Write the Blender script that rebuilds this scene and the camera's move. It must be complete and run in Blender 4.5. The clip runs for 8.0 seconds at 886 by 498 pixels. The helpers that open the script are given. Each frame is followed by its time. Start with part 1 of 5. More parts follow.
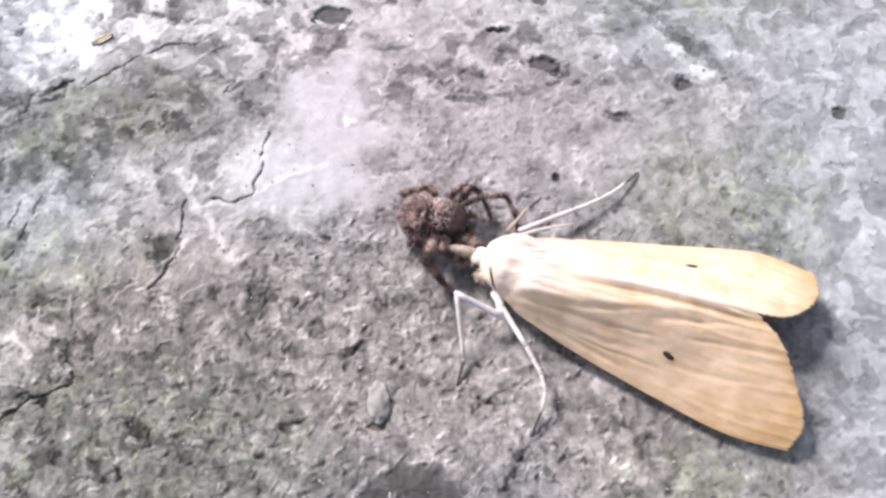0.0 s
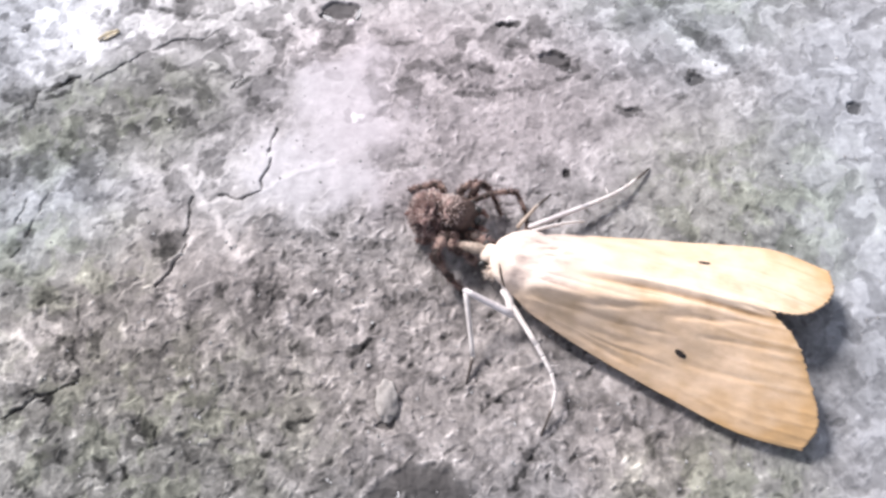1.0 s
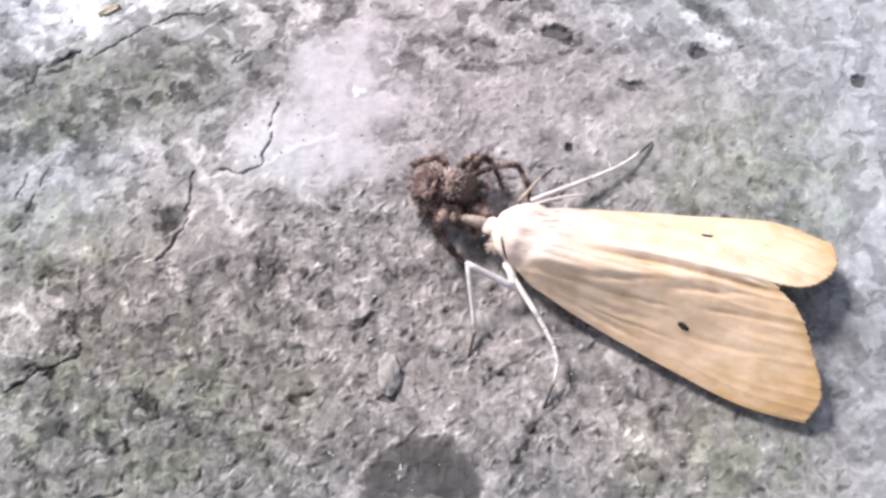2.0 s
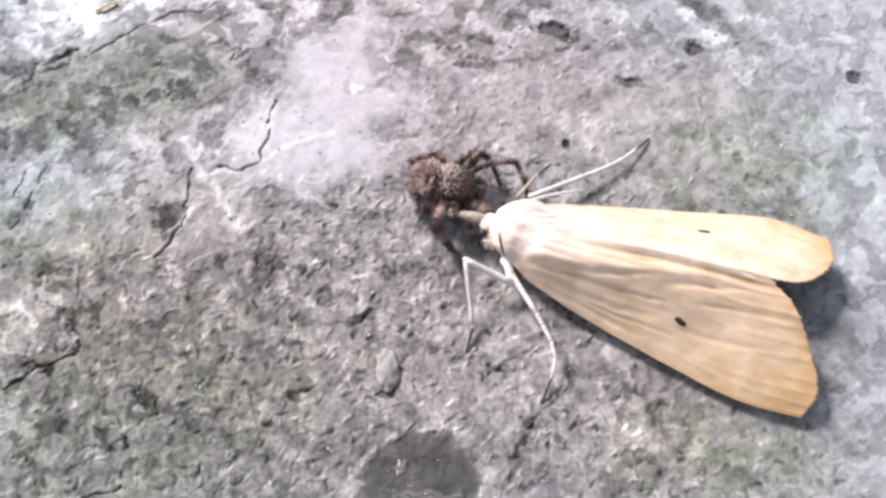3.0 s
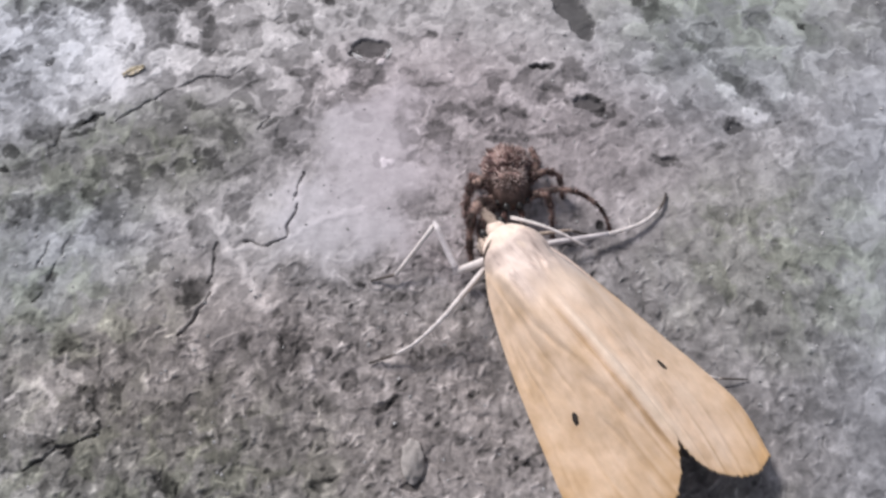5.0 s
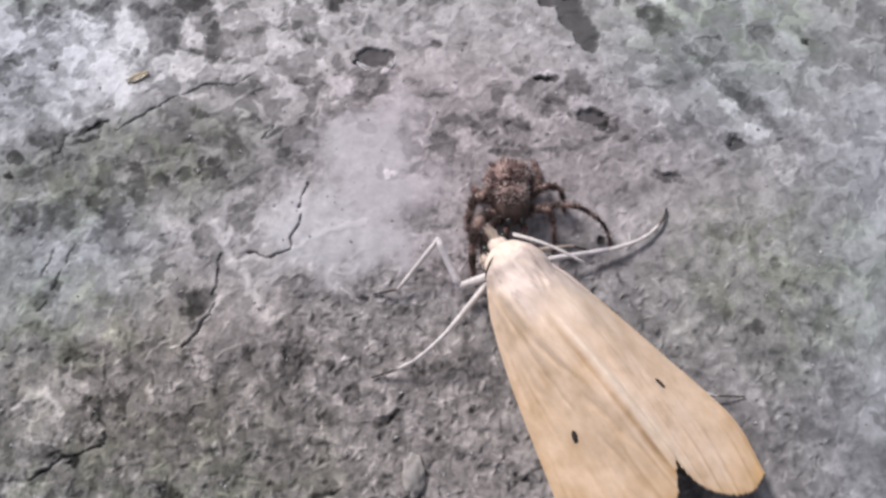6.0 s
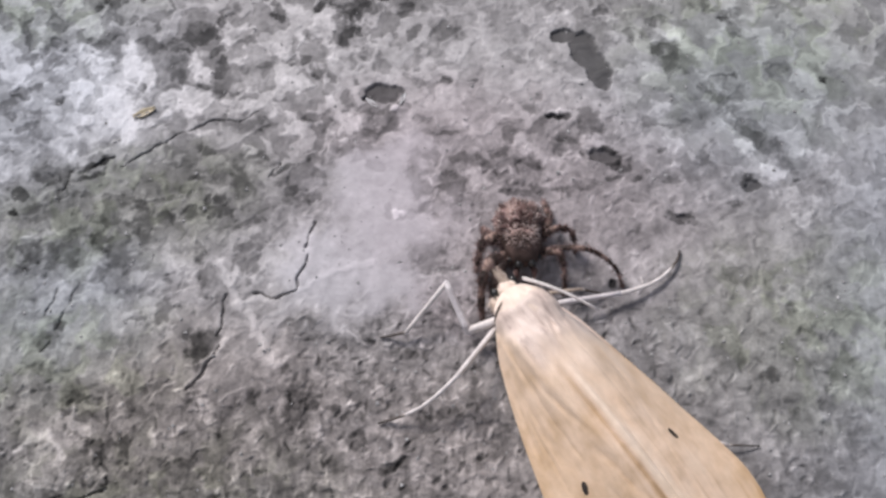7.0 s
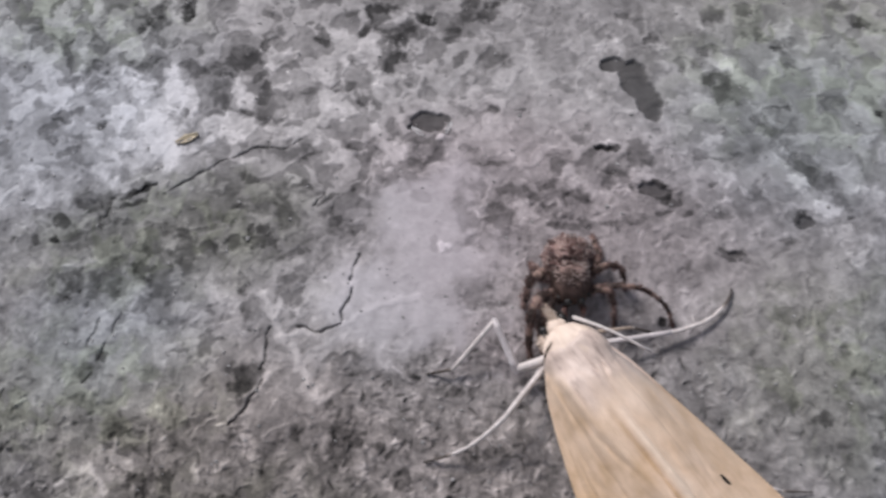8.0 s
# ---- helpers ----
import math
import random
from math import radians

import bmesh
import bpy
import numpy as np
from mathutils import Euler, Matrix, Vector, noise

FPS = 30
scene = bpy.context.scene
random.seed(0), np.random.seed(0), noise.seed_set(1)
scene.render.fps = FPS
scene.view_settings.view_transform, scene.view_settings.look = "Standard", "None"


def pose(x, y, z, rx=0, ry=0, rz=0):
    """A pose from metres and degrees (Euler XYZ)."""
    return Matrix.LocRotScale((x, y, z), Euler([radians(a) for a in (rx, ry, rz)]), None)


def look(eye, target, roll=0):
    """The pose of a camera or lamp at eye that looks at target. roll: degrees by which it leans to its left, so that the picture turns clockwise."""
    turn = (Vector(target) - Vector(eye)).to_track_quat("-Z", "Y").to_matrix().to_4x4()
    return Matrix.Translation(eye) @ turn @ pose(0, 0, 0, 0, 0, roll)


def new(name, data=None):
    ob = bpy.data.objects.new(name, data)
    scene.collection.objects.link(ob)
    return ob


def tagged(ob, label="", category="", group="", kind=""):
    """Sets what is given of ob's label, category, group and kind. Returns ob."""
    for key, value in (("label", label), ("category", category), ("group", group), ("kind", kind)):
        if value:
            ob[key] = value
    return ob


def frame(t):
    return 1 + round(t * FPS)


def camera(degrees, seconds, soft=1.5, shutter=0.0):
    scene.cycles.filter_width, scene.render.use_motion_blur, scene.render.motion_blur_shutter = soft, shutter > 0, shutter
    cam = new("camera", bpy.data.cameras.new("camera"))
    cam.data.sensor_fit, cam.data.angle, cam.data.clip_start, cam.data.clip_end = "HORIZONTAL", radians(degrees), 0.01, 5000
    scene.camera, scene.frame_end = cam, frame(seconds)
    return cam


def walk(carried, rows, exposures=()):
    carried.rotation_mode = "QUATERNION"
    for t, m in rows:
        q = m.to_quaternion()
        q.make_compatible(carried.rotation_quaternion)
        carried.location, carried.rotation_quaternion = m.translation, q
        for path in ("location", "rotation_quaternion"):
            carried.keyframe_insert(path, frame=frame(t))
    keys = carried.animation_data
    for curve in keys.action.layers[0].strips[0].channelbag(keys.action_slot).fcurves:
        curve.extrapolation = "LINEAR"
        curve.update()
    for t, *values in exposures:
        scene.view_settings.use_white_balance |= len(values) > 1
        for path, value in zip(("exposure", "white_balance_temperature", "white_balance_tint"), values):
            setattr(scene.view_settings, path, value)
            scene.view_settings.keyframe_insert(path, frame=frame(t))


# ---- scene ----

MM = 0.001

# ---- camera ----
cam = camera(46, 8.0, soft=2.85, shutter=0.4)
CAMERA_ROWS = [
    (0.0, pose(0.00003, -0.02048, 0.04400, 24.04, 0.32, -1.17)),
    (0.5, pose(0.00006, -0.02037, 0.04340, 24.71, 1.26, -0.57)),
    (1.0, pose(0.00008, -0.02035, 0.04349, 23.98, 0.84, -0.97)),
    (1.5, pose(0.00016, -0.02063, 0.04304, 23.41, 1.10, -0.89)),
    (3.0, pose(0.00002, -0.02110, 0.04313, 23.34, 0.87, -1.18)),
    (3.5, pose(0.00022, -0.02081, 0.04287, 22.81, 1.06, -1.12)),
    (3.6, pose(0.00029, -0.02090, 0.04249, 23.58, 1.06, -1.05)),
    (3.7, pose(-0.00009, -0.02048, 0.04260, 22.73, 0.56, -1.42)),
    (3.8, pose(0.00032, -0.02088, 0.04295, 23.06, 1.28, -1.01)),
    (3.9, pose(-0.00013, -0.02048, 0.04296, 22.67, 1.08, -0.86)),
    (4.0, pose(0.00001, -0.02065, 0.04260, 23.02, 1.76, -0.48)),
    (4.1, pose(-0.00074, -0.02093, 0.04260, 23.21, 1.33, -0.59)),
    (4.2, pose(-0.00125, -0.02080, 0.04245, 23.95, 0.58, -0.95)),
    (4.3, pose(-0.00035, -0.02009, 0.04271, 23.28, 1.03, -0.35)),
    (4.5, pose(-0.00079, -0.01897, 0.04364, 22.74, 1.03, -0.16)),
    (4.7, pose(-0.00040, -0.01797, 0.04361, 23.20, 1.38, 0.11)),
    (5.8, pose(-0.00088, -0.01532, 0.04481, 20.98, 0.68, 0.76)),
    (6.0, pose(-0.00089, -0.01480, 0.04503, 20.78, 0.64, 0.91)),
    (6.5, pose(-0.00105, -0.01318, 0.04553, 20.64, 0.84, 1.44)),
    (7.0, pose(-0.00068, -0.01294, 0.04486, 21.08, 1.22, 1.57)),
    (7.5, pose(-0.00045, -0.01168, 0.04563, 19.96, 1.17, 1.74)),
    (8.0, pose(-0.00225, -0.01070, 0.04494, 20.38, 1.65, 2.58)),
]
EXPOSURES = [(0.0, 1.22, 6350, 15), (3.6, 1.18, 6350, 15), (4.1, 1.14, 6350, 15), (4.2, 0.95, 6350, 15), (4.5, 0.56, 6350, 15), (7.0, 0.46, 6350, 15), (8.0, 0.2, 6350, 15)]
walk(cam, CAMERA_ROWS, EXPOSURES)

# ---- sky and sun ----
world = bpy.data.worlds.new("sky")
scene.world = world
world.use_nodes = True
wn = world.node_tree.nodes
sky = wn.new("ShaderNodeTexSky")
sky.sky_type, sky.sun_disc = "NISHITA", False
sky.sun_elevation, sky.sun_rotation = radians(41), radians(-40)
haze = wn.new("ShaderNodeHueSaturation")
haze.inputs["Saturation"].default_value = 0.4
world.node_tree.links.new(sky.outputs[0], haze.inputs["Color"])
world.node_tree.links.new(haze.outputs[0], wn["Background"].inputs[0])
wn["Background"].inputs[1].default_value = 0.085
sun = new("sun", bpy.data.lights.new("sun", "SUN"))
sun.data.energy, sun.data.angle, sun.data.color = 2.95, radians(14), (0.98, 0.955, 0.92)
sun.matrix_world = look((-0.48, 0.585, 0.655), (0, 0, 0))


# ---- materials ----
def material(name, rough=0.8, sheen=0.0, metal=0.0, specular=0.3):
    mat = bpy.data.materials.new(name)
    mat.use_nodes = True
    bsdf = mat.node_tree.nodes["Principled BSDF"]
    bsdf.inputs["Roughness"].default_value = rough
    bsdf.inputs["Sheen Weight"].default_value = sheen
    bsdf.inputs["Metallic"].default_value = metal
    bsdf.inputs["Specular IOR Level"].default_value = specular
    return mat


def node(mat, kind, **settings):
    n = mat.node_tree.nodes.new(kind)
    for key, value in settings.items():
        n.inputs[key.replace("_", " ")].default_value = value
    return n


def link(mat, a, b):
    mat.node_tree.links.new(a, b)


def noise_of(mat, scale, detail=4.0, rough=0.6, coords="Object", stretch=(1, 1, 1)):
    """Noise whose scale is in cycles for each millimetre."""
    tex = node(mat, "ShaderNodeTexCoord")
    maps = node(mat, "ShaderNodeMapping")
    maps.inputs["Scale"].default_value = [1000 * s for s in stretch]
    link(mat, tex.outputs[coords], maps.inputs["Vector"])
    n = node(mat, "ShaderNodeTexNoise", Scale=scale, Detail=detail, Roughness=rough)
    link(mat, maps.outputs[0], n.inputs["Vector"])
    return n.outputs["Fac"]


def ramp(mat, fac, stops):
    r = mat.node_tree.nodes.new("ShaderNodeValToRGB")
    while len(r.color_ramp.elements) < len(stops):
        r.color_ramp.elements.new(0.5)
    for e, (at, colour) in zip(r.color_ramp.elements, stops):
        e.position, e.color = at, (*colour, 1)
    link(mat, fac, r.inputs[0])
    return r.outputs[0]


def mix(mat, fac, a, b, blend="MIX"):
    m = mat.node_tree.nodes.new("ShaderNodeMix")
    m.data_type, m.blend_type = "RGBA", blend
    for value, slot in ((fac, m.inputs[0]), (a, m.inputs[6]), (b, m.inputs[7])):
        if isinstance(value, (int, float)):
            slot.default_value = value
        elif isinstance(value, tuple):
            slot.default_value = (*value, 1)
        else:
            link(mat, value, slot)
    return m.outputs[2]


def attribute(mat, name):
    a = mat.node_tree.nodes.new("ShaderNodeAttribute")
    a.attribute_name = name
    return a.outputs["Fac"]


def finish(mat, colour, bump=None, strength=0.3, distance=0.05):
    bsdf = mat.node_tree.nodes["Principled BSDF"]
    link(mat, colour, bsdf.inputs["Base Color"])
    if bump is not None:
        b = node(mat, "ShaderNodeBump", Strength=strength, Distance=distance * MM)
        link(mat, bump, b.inputs["Height"])
        link(mat, b.outputs[0], bsdf.inputs["Normal"])
    return mat


def stone_material():
    m = material("weathered_stone", 0.9, specular=0.2)
    fine = noise_of(m, 4.5, 3, 0.6)
    grain = noise_of(m, 1.6, 3, 0.6)
    power = node(m, "ShaderNodeMath")
    power.operation = "POWER"
    power.inputs[1].default_value = 2.2
    link(m, attribute(m, "tone"), power.inputs[0])
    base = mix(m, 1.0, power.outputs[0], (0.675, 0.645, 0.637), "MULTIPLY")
    for name, tint in (("satin", (0.98, 0.99, 1.025)), ("green", (0.94, 1.0, 0.85)), ("brown", (1.04, 0.982, 0.945)), ("rosy", (1.035, 0.97, 0.985)), ("cool", (0.935, 1.0, 1.06))):
        base = mix(m, attribute(m, name), base, mix(m, 1.0, base, tint, "MULTIPLY"))
    base = mix(m, attribute(m, "soil"), base, (0.035, 0.032, 0.03))
    base = mix(m, 0.35, base, ramp(m, grain, [(0.34, (0.78, 0.78, 0.78)), (0.5, (0.99, 0.99, 0.99)), (0.66, (1.2, 1.2, 1.2))]), "MULTIPLY")
    speck = ramp(m, fine, [(0.36, (0.78, 0.78, 0.78)), (0.5, (0.98, 0.98, 0.98)), (0.66, (1.14, 1.14, 1.14))])
    base = mix(m, ramp(m, attribute(m, "gritty"), [(0, (0.08, 0.08, 0.08)), (1, (0.95, 0.95, 0.95))]), base, speck, "MULTIPLY")
    return finish(m, base, fine, 0.4, 0.04)


def wing_material():
    m = material("wing_scales", 0.5, sheen=0.2, specular=0.35)
    blotch = noise_of(m, 0.75, 5, 0.6)
    fleck = noise_of(m, 4.0, 4, 0.7, stretch=(0.5, 1, 1))
    vein_and_shade = attribute(m, "vein_and_shade")
    c = ramp(m, vein_and_shade, [(0.1, (0.34, 0.215, 0.115)), (0.25, (0.46, 0.31, 0.180)), (0.5, (0.685, 0.505, 0.36)), (0.8, (0.755, 0.60, 0.46))])
    c = mix(m, 0.5, c, ramp(m, blotch, [(0.35, (0.80, 0.765, 0.70)), (0.65, (1.15, 1.16, 1.20))]), "MULTIPLY")
    c = mix(m, attribute(m, "edge_and_shade"), c, (0.46, 0.288, 0.138))
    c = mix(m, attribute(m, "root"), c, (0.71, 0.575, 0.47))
    silk = noise_of(m, 1.6, 5, 0.65, stretch=(0.5, 1.6, 1.0))
    c = mix(m, attribute(m, "silk"), c, ramp(m, silk, [(0.33, (0.36, 0.275, 0.24)), (0.45, (0.56, 0.45, 0.39)), (0.7, (0.63, 0.515, 0.445))]))
    c = mix(m, 0.35, c, ramp(m, fleck, [(0.35, (0.78, 0.78, 0.78)), (0.65, (1.1, 1.1, 1.1))]), "MULTIPLY")
    return finish(m, c, fleck, 0.3, 0.05)


def plain_material(name, low, high, scale, rough=0.7, sheen=0.0, bump=0.3, specular=0.3):
    m = material(name, rough, sheen, specular=specular)
    n = noise_of(m, scale, 4, 0.65)
    return finish(m, ramp(m, n, [(0.3, low), (0.7, high)]), n, bump, 0.05)


def banded_material(name, dark, light, bands):
    """Rings along a leg, by the attribute that runs from its root to its tip."""
    m = material(name, 0.65)
    wave = node(m, "ShaderNodeMath")
    wave.operation = "MULTIPLY"
    wave.inputs[1].default_value = bands * 5.0
    link(m, attribute(m, "along"), wave.inputs[0])
    s = node(m, "ShaderNodeMath")
    s.operation = "SINE"
    link(m, wave.outputs[0], s.inputs[0])
    n = noise_of(m, 5.0, 3)
    c = ramp(m, s.outputs[0], [(0.0, dark), (0.9, light)])
    return finish(m, mix(m, 0.5, c, ramp(m, n, [(0.3, (0.5, 0.5, 0.5)), (0.7, (1.1, 1.1, 1.1))]), "MULTIPLY"), n, 0.4, 0.05)


STONE = stone_material()
WING = wing_material()
GRIT = plain_material("stone_grit", (0.12, 0.118, 0.115), (0.42, 0.41, 0.405), 2.0, 0.9)
PALE_CHIP = plain_material("pale_chip", (0.40, 0.39, 0.385), (0.60, 0.595, 0.59), 3.0, 0.85)
YELLOW = plain_material("dry_husk", (0.40, 0.33, 0.22), (0.56, 0.49, 0.36), 3.0, 0.7)
PELLET = plain_material("dusty_pellet", (0.19, 0.174, 0.162), (0.36, 0.335, 0.315), 1.4, 0.95, bump=0.6)
SPOT = plain_material("black_scales", (0.012, 0.010, 0.009), (0.04, 0.03, 0.025), 6.0, 0.6)


def fur_material():
    m = material("pale_fur", 0.75, 0.15)
    streak = noise_of(m, 2.2, 5, 0.65, stretch=(0.35, 1.5, 1.0))
    patch = noise_of(m, 0.9, 3, 0.5)
    c = ramp(m, streak, [(0.3, (0.65, 0.525, 0.43)), (0.5, (0.73, 0.605, 0.505)), (0.7, (0.78, 0.665, 0.565))])
    return finish(m, mix(m, 0.5, c, ramp(m, patch, [(0.35, (0.82, 0.80, 0.80)), (0.65, (1.08, 1.06, 1.04))]), "MULTIPLY"), streak, 0.5, 0.08)


FUR = fur_material()
BODY = plain_material("cream_body", (0.50, 0.40, 0.32), (0.72, 0.62, 0.52), 3.0, 0.7, 0.2)
COLLAR = plain_material("dark_collar", (0.05, 0.035, 0.028), (0.20, 0.14, 0.105), 4.0, 0.7, 0.2)
SNOUT = plain_material("tan_palps", (0.24, 0.185, 0.145), (0.48, 0.385, 0.31), 4.0, 0.7, 0.2)
EYE = plain_material("dark_eye", (0.01, 0.01, 0.01), (0.03, 0.028, 0.026), 6.0, 0.35, bump=0.0, specular=0.4)
LEG = plain_material("white_leg_scales", (0.46, 0.41, 0.385), (0.70, 0.645, 0.615), 4.0, 0.5, 0.3)
FEMUR = plain_material("grey_leg_scales", (0.46, 0.415, 0.415), (0.68, 0.63, 0.62), 4.0, 0.6, 0.2)


def foot_material():
    m = material("dusky_feet", 0.7)
    n = noise_of(m, 5.0, 3)
    c = ramp(m, attribute(m, "along"), [(0.0, (0.42, 0.375, 0.34)), (0.16, (0.09, 0.072, 0.062)), (1.0, (0.04, 0.033, 0.03))])
    return finish(m, mix(m, 0.4, c, ramp(m, n, [(0.3, (0.6, 0.6, 0.6)), (0.7, (1.1, 1.1, 1.1))]), "MULTIPLY"), n, 0.3, 0.05)


FOOT = foot_material()


def mottled_material(name, dark, middle, pale, scale):
    m = material(name, 0.75, 0.2)
    n = noise_of(m, scale, 4, 0.6)
    return finish(m, ramp(m, n, [(0.36, dark), (0.52, middle), (0.66, pale)]), n, 0.4, 0.08)


SPIDER = mottled_material("brown_hide", (0.045, 0.027, 0.023), (0.108, 0.055, 0.048), (0.34, 0.235, 0.21), 1.5)
SPIDER_DARK = plain_material("dark_face", (0.028, 0.018, 0.015), (0.11, 0.068, 0.056), 2.0, 0.7)
SPIDER_TAN = mottled_material("tan_hairs", (0.055, 0.033, 0.028), (0.14, 0.075, 0.064), (0.44, 0.31, 0.275), 1.3)
SPIDER_CAP = plain_material("rusty_hairs", (0.13, 0.078, 0.068), (0.46, 0.31, 0.27), 2.2, 0.75, 0.2)
SPIDER_LEG = banded_material("banded_leg", (0.04, 0.026, 0.021), (0.36, 0.245, 0.20), 4.5)
SPIDER_PALE = plain_material("pale_glint_hairs", (0.26, 0.185, 0.16), (0.62, 0.49, 0.44), 1.6, 0.6, 0.3)


# ---- mesh helpers ----
def mesh_of(name, verts, faces, mat, smooth=True, values=None):
    """A mesh from points in millimetres; values: attributes at its points."""
    me = bpy.data.meshes.new(name)
    me.from_pydata((np.asarray(verts, float) * MM).tolist(), [], faces)
    if smooth:
        me.polygons.foreach_set("use_smooth", [True] * len(me.polygons))
    for key, v in (values or {}).items():
        me.attributes.new(key, "FLOAT", "POINT").data.foreach_set("value", np.asarray(v, np.float32))
    me.materials.append(mat)
    me.update()
    return me


def part(name, me, parent, label="", at=None):
    ob = new(name, me)
    ob.parent = parent
    if at is not None:
        ob.matrix_basis = at
    return tagged(ob, label)


def tube(path, radii, sides=8, caps=True):
    """Verts, faces and the run along it of a tube on a path in millimetres."""
    path = [Vector(p) for p in path]
    verts, faces, along = [], [], []
    total = sum((b - a).length for a, b in zip(path, path[1:]))
    run, side = 0.0, None
    for i, p in enumerate(path):
        way = (path[min(i + 1, len(path) - 1)] - path[max(i - 1, 0)]).normalized()
        ref = Vector((0, 0, 1)) if abs(way.z) < 0.9 else Vector((0, 1, 0))
        side = way.cross(ref).normalized() if side is None else (side - way * side.dot(way)).normalized()
        up = side.cross(way)
        run += (p - path[i - 1]).length if i else 0
        for k in range(sides):
            a = math.tau * k / sides
            verts.append(p + (side * math.cos(a) + up * math.sin(a)) * radii[i])
            along.append(run / total)
    for i in range(len(path) - 1):
        for k in range(sides):
            j = (k + 1) % sides
            faces.append((i * sides + k, i * sides + j, (i + 1) * sides + j, (i + 1) * sides + k))
    if caps:
        faces.append(tuple(range(sides))[::-1])
        faces.append(tuple((len(path) - 1) * sides + k for k in range(sides)))
    return [tuple(v) for v in verts], faces, along


def lump(centre, radii, rings=20, sides=28, rough=0.0, scale=1.0, seed=0.0, power=1.0):
    """An uneven rounded body, in millimetres."""
    verts, faces = [], []
    for i in range(rings + 1):
        th = math.pi * i / rings
        for k in range(sides):
            ph = math.tau * k / sides
            d = Vector((math.cos(th), math.sin(th) * math.cos(ph), math.sin(th) * math.sin(ph)))
            d = Vector([math.copysign(abs(c) ** power, c) for c in d])
            r = 1 + rough * noise.noise(d * scale + Vector((seed, seed, 0)))
            verts.append([centre[n] + radii[n] * d[n] * r for n in range(3)])
    for i in range(rings):
        for k in range(sides):
            j = (k + 1) % sides
            faces.append((i * sides + k, (i + 1) * sides + k, (i + 1) * sides + j, i * sides + j))
    return verts, faces


def bristles(centre, radii, count, length, width, lean, seed, low=-0.2):
    """Fine hairs that stand on a rounded body and lean towards lean."""
    rng = random.Random(seed)
    verts, faces = [], []
    while len(faces) < 3 * count:
        d = Vector((rng.gauss(0, 1), rng.gauss(0, 1), rng.gauss(0, 1))).normalized()
        if d.z < low:
            continue
        p = Vector([centre[n] + radii[n] * d[n] * 0.97 for n in range(3)])
        way = (d + Vector(lean) + Vector((rng.gauss(0, 0.25), rng.gauss(0, 0.25), rng.gauss(0, 0.25)))).normalized()
        s = way.orthogonal().normalized()
        t = way.cross(s)
        n = len(verts)
        l = length * rng.uniform(0.5, 1.2)
        verts += [p + s * width, p - s * width * 0.5 + t * width * 0.87, p - s * width * 0.5 - t * width * 0.87, p + way * l]
        faces += [(n, n + 1, n + 3), (n + 1, n + 2, n + 3), (n + 2, n, n + 3)]
    return [tuple(v) for v in verts], faces


def joined(*shapes):
    verts, faces = [], []
    for v, f, *_ in shapes:
        n = len(verts)
        verts += list(v)
        faces += [tuple(i + n for i in face) for face in f]
    return verts, faces


# ---- ground ----
def lattice(x, y, size, seed):
    """Smooth gradient noise of that wavelength in millimetres, about -0.7 to 0.7."""
    table = np.random.RandomState(seed).permutation(1024)
    angle = np.random.RandomState(seed + 7).rand(1024) * math.tau
    x, y = x / size + 500.3, y / size + 500.7
    xi, yi = np.floor(x).astype(np.int64), np.floor(y).astype(np.int64)
    fx, fy = x - xi, y - yi
    u, v = fx * fx * fx * (fx * (fx * 6 - 15) + 10), fy * fy * fy * (fy * (fy * 6 - 15) + 10)

    def corner(a, b):
        g = angle[table[(table[(xi + a) % 1024] + yi + b) % 1024]]
        return np.cos(g) * (fx - a) + np.sin(g) * (fy - b)

    top = corner(0, 0) * (1 - u) + corner(1, 0) * u
    low = corner(0, 1) * (1 - u) + corner(1, 1) * u
    return (top * (1 - v) + low * v) * 1.4


def layers(x, y, size, count, seed, fall=0.5):
    return sum(lattice(x, y, size / 2**k, seed + k) * fall**k for k in range(count))


def step(lo, hi, v):
    t = np.clip((v - lo) / (hi - lo), 0, 1)
    return t * t * (3 - 2 * t)


# Pits with a darker floor of their own: middle x, y, half length, half width, turn in degrees.
PITS_AND_SHADOW = [
    (-1.35, -12.9, 2.35, 2.0, 0), (3.55, 15.75, 0.62, 0.40, 25), (4.55, 15.0, 0.72, 1.0, 10), (5.25, 13.85, 0.62, 1.15, 22),
    (-5.15, 12.50, 0.95, 0.52, -4), (-5.75, 12.3, 0.55, 0.25, 20), (5.66, 2.76, 0.17, 0.19, 0), (12.35, 7.8, 0.36, 0.30, 0),
    # The last of these is the pellet's shadow, sunk and darkened in the stone.
    (19.7, 6.0, 0.36, 0.36, 0), (9.0, 6.15, 0.34, 0.19, -10), (3.05, 11.3, 0.50, 0.17, 0), (5.35, 9.25, 0.70, 0.30, -12), (-2.75, -9.05, 0.42, 0.24, 0),
]
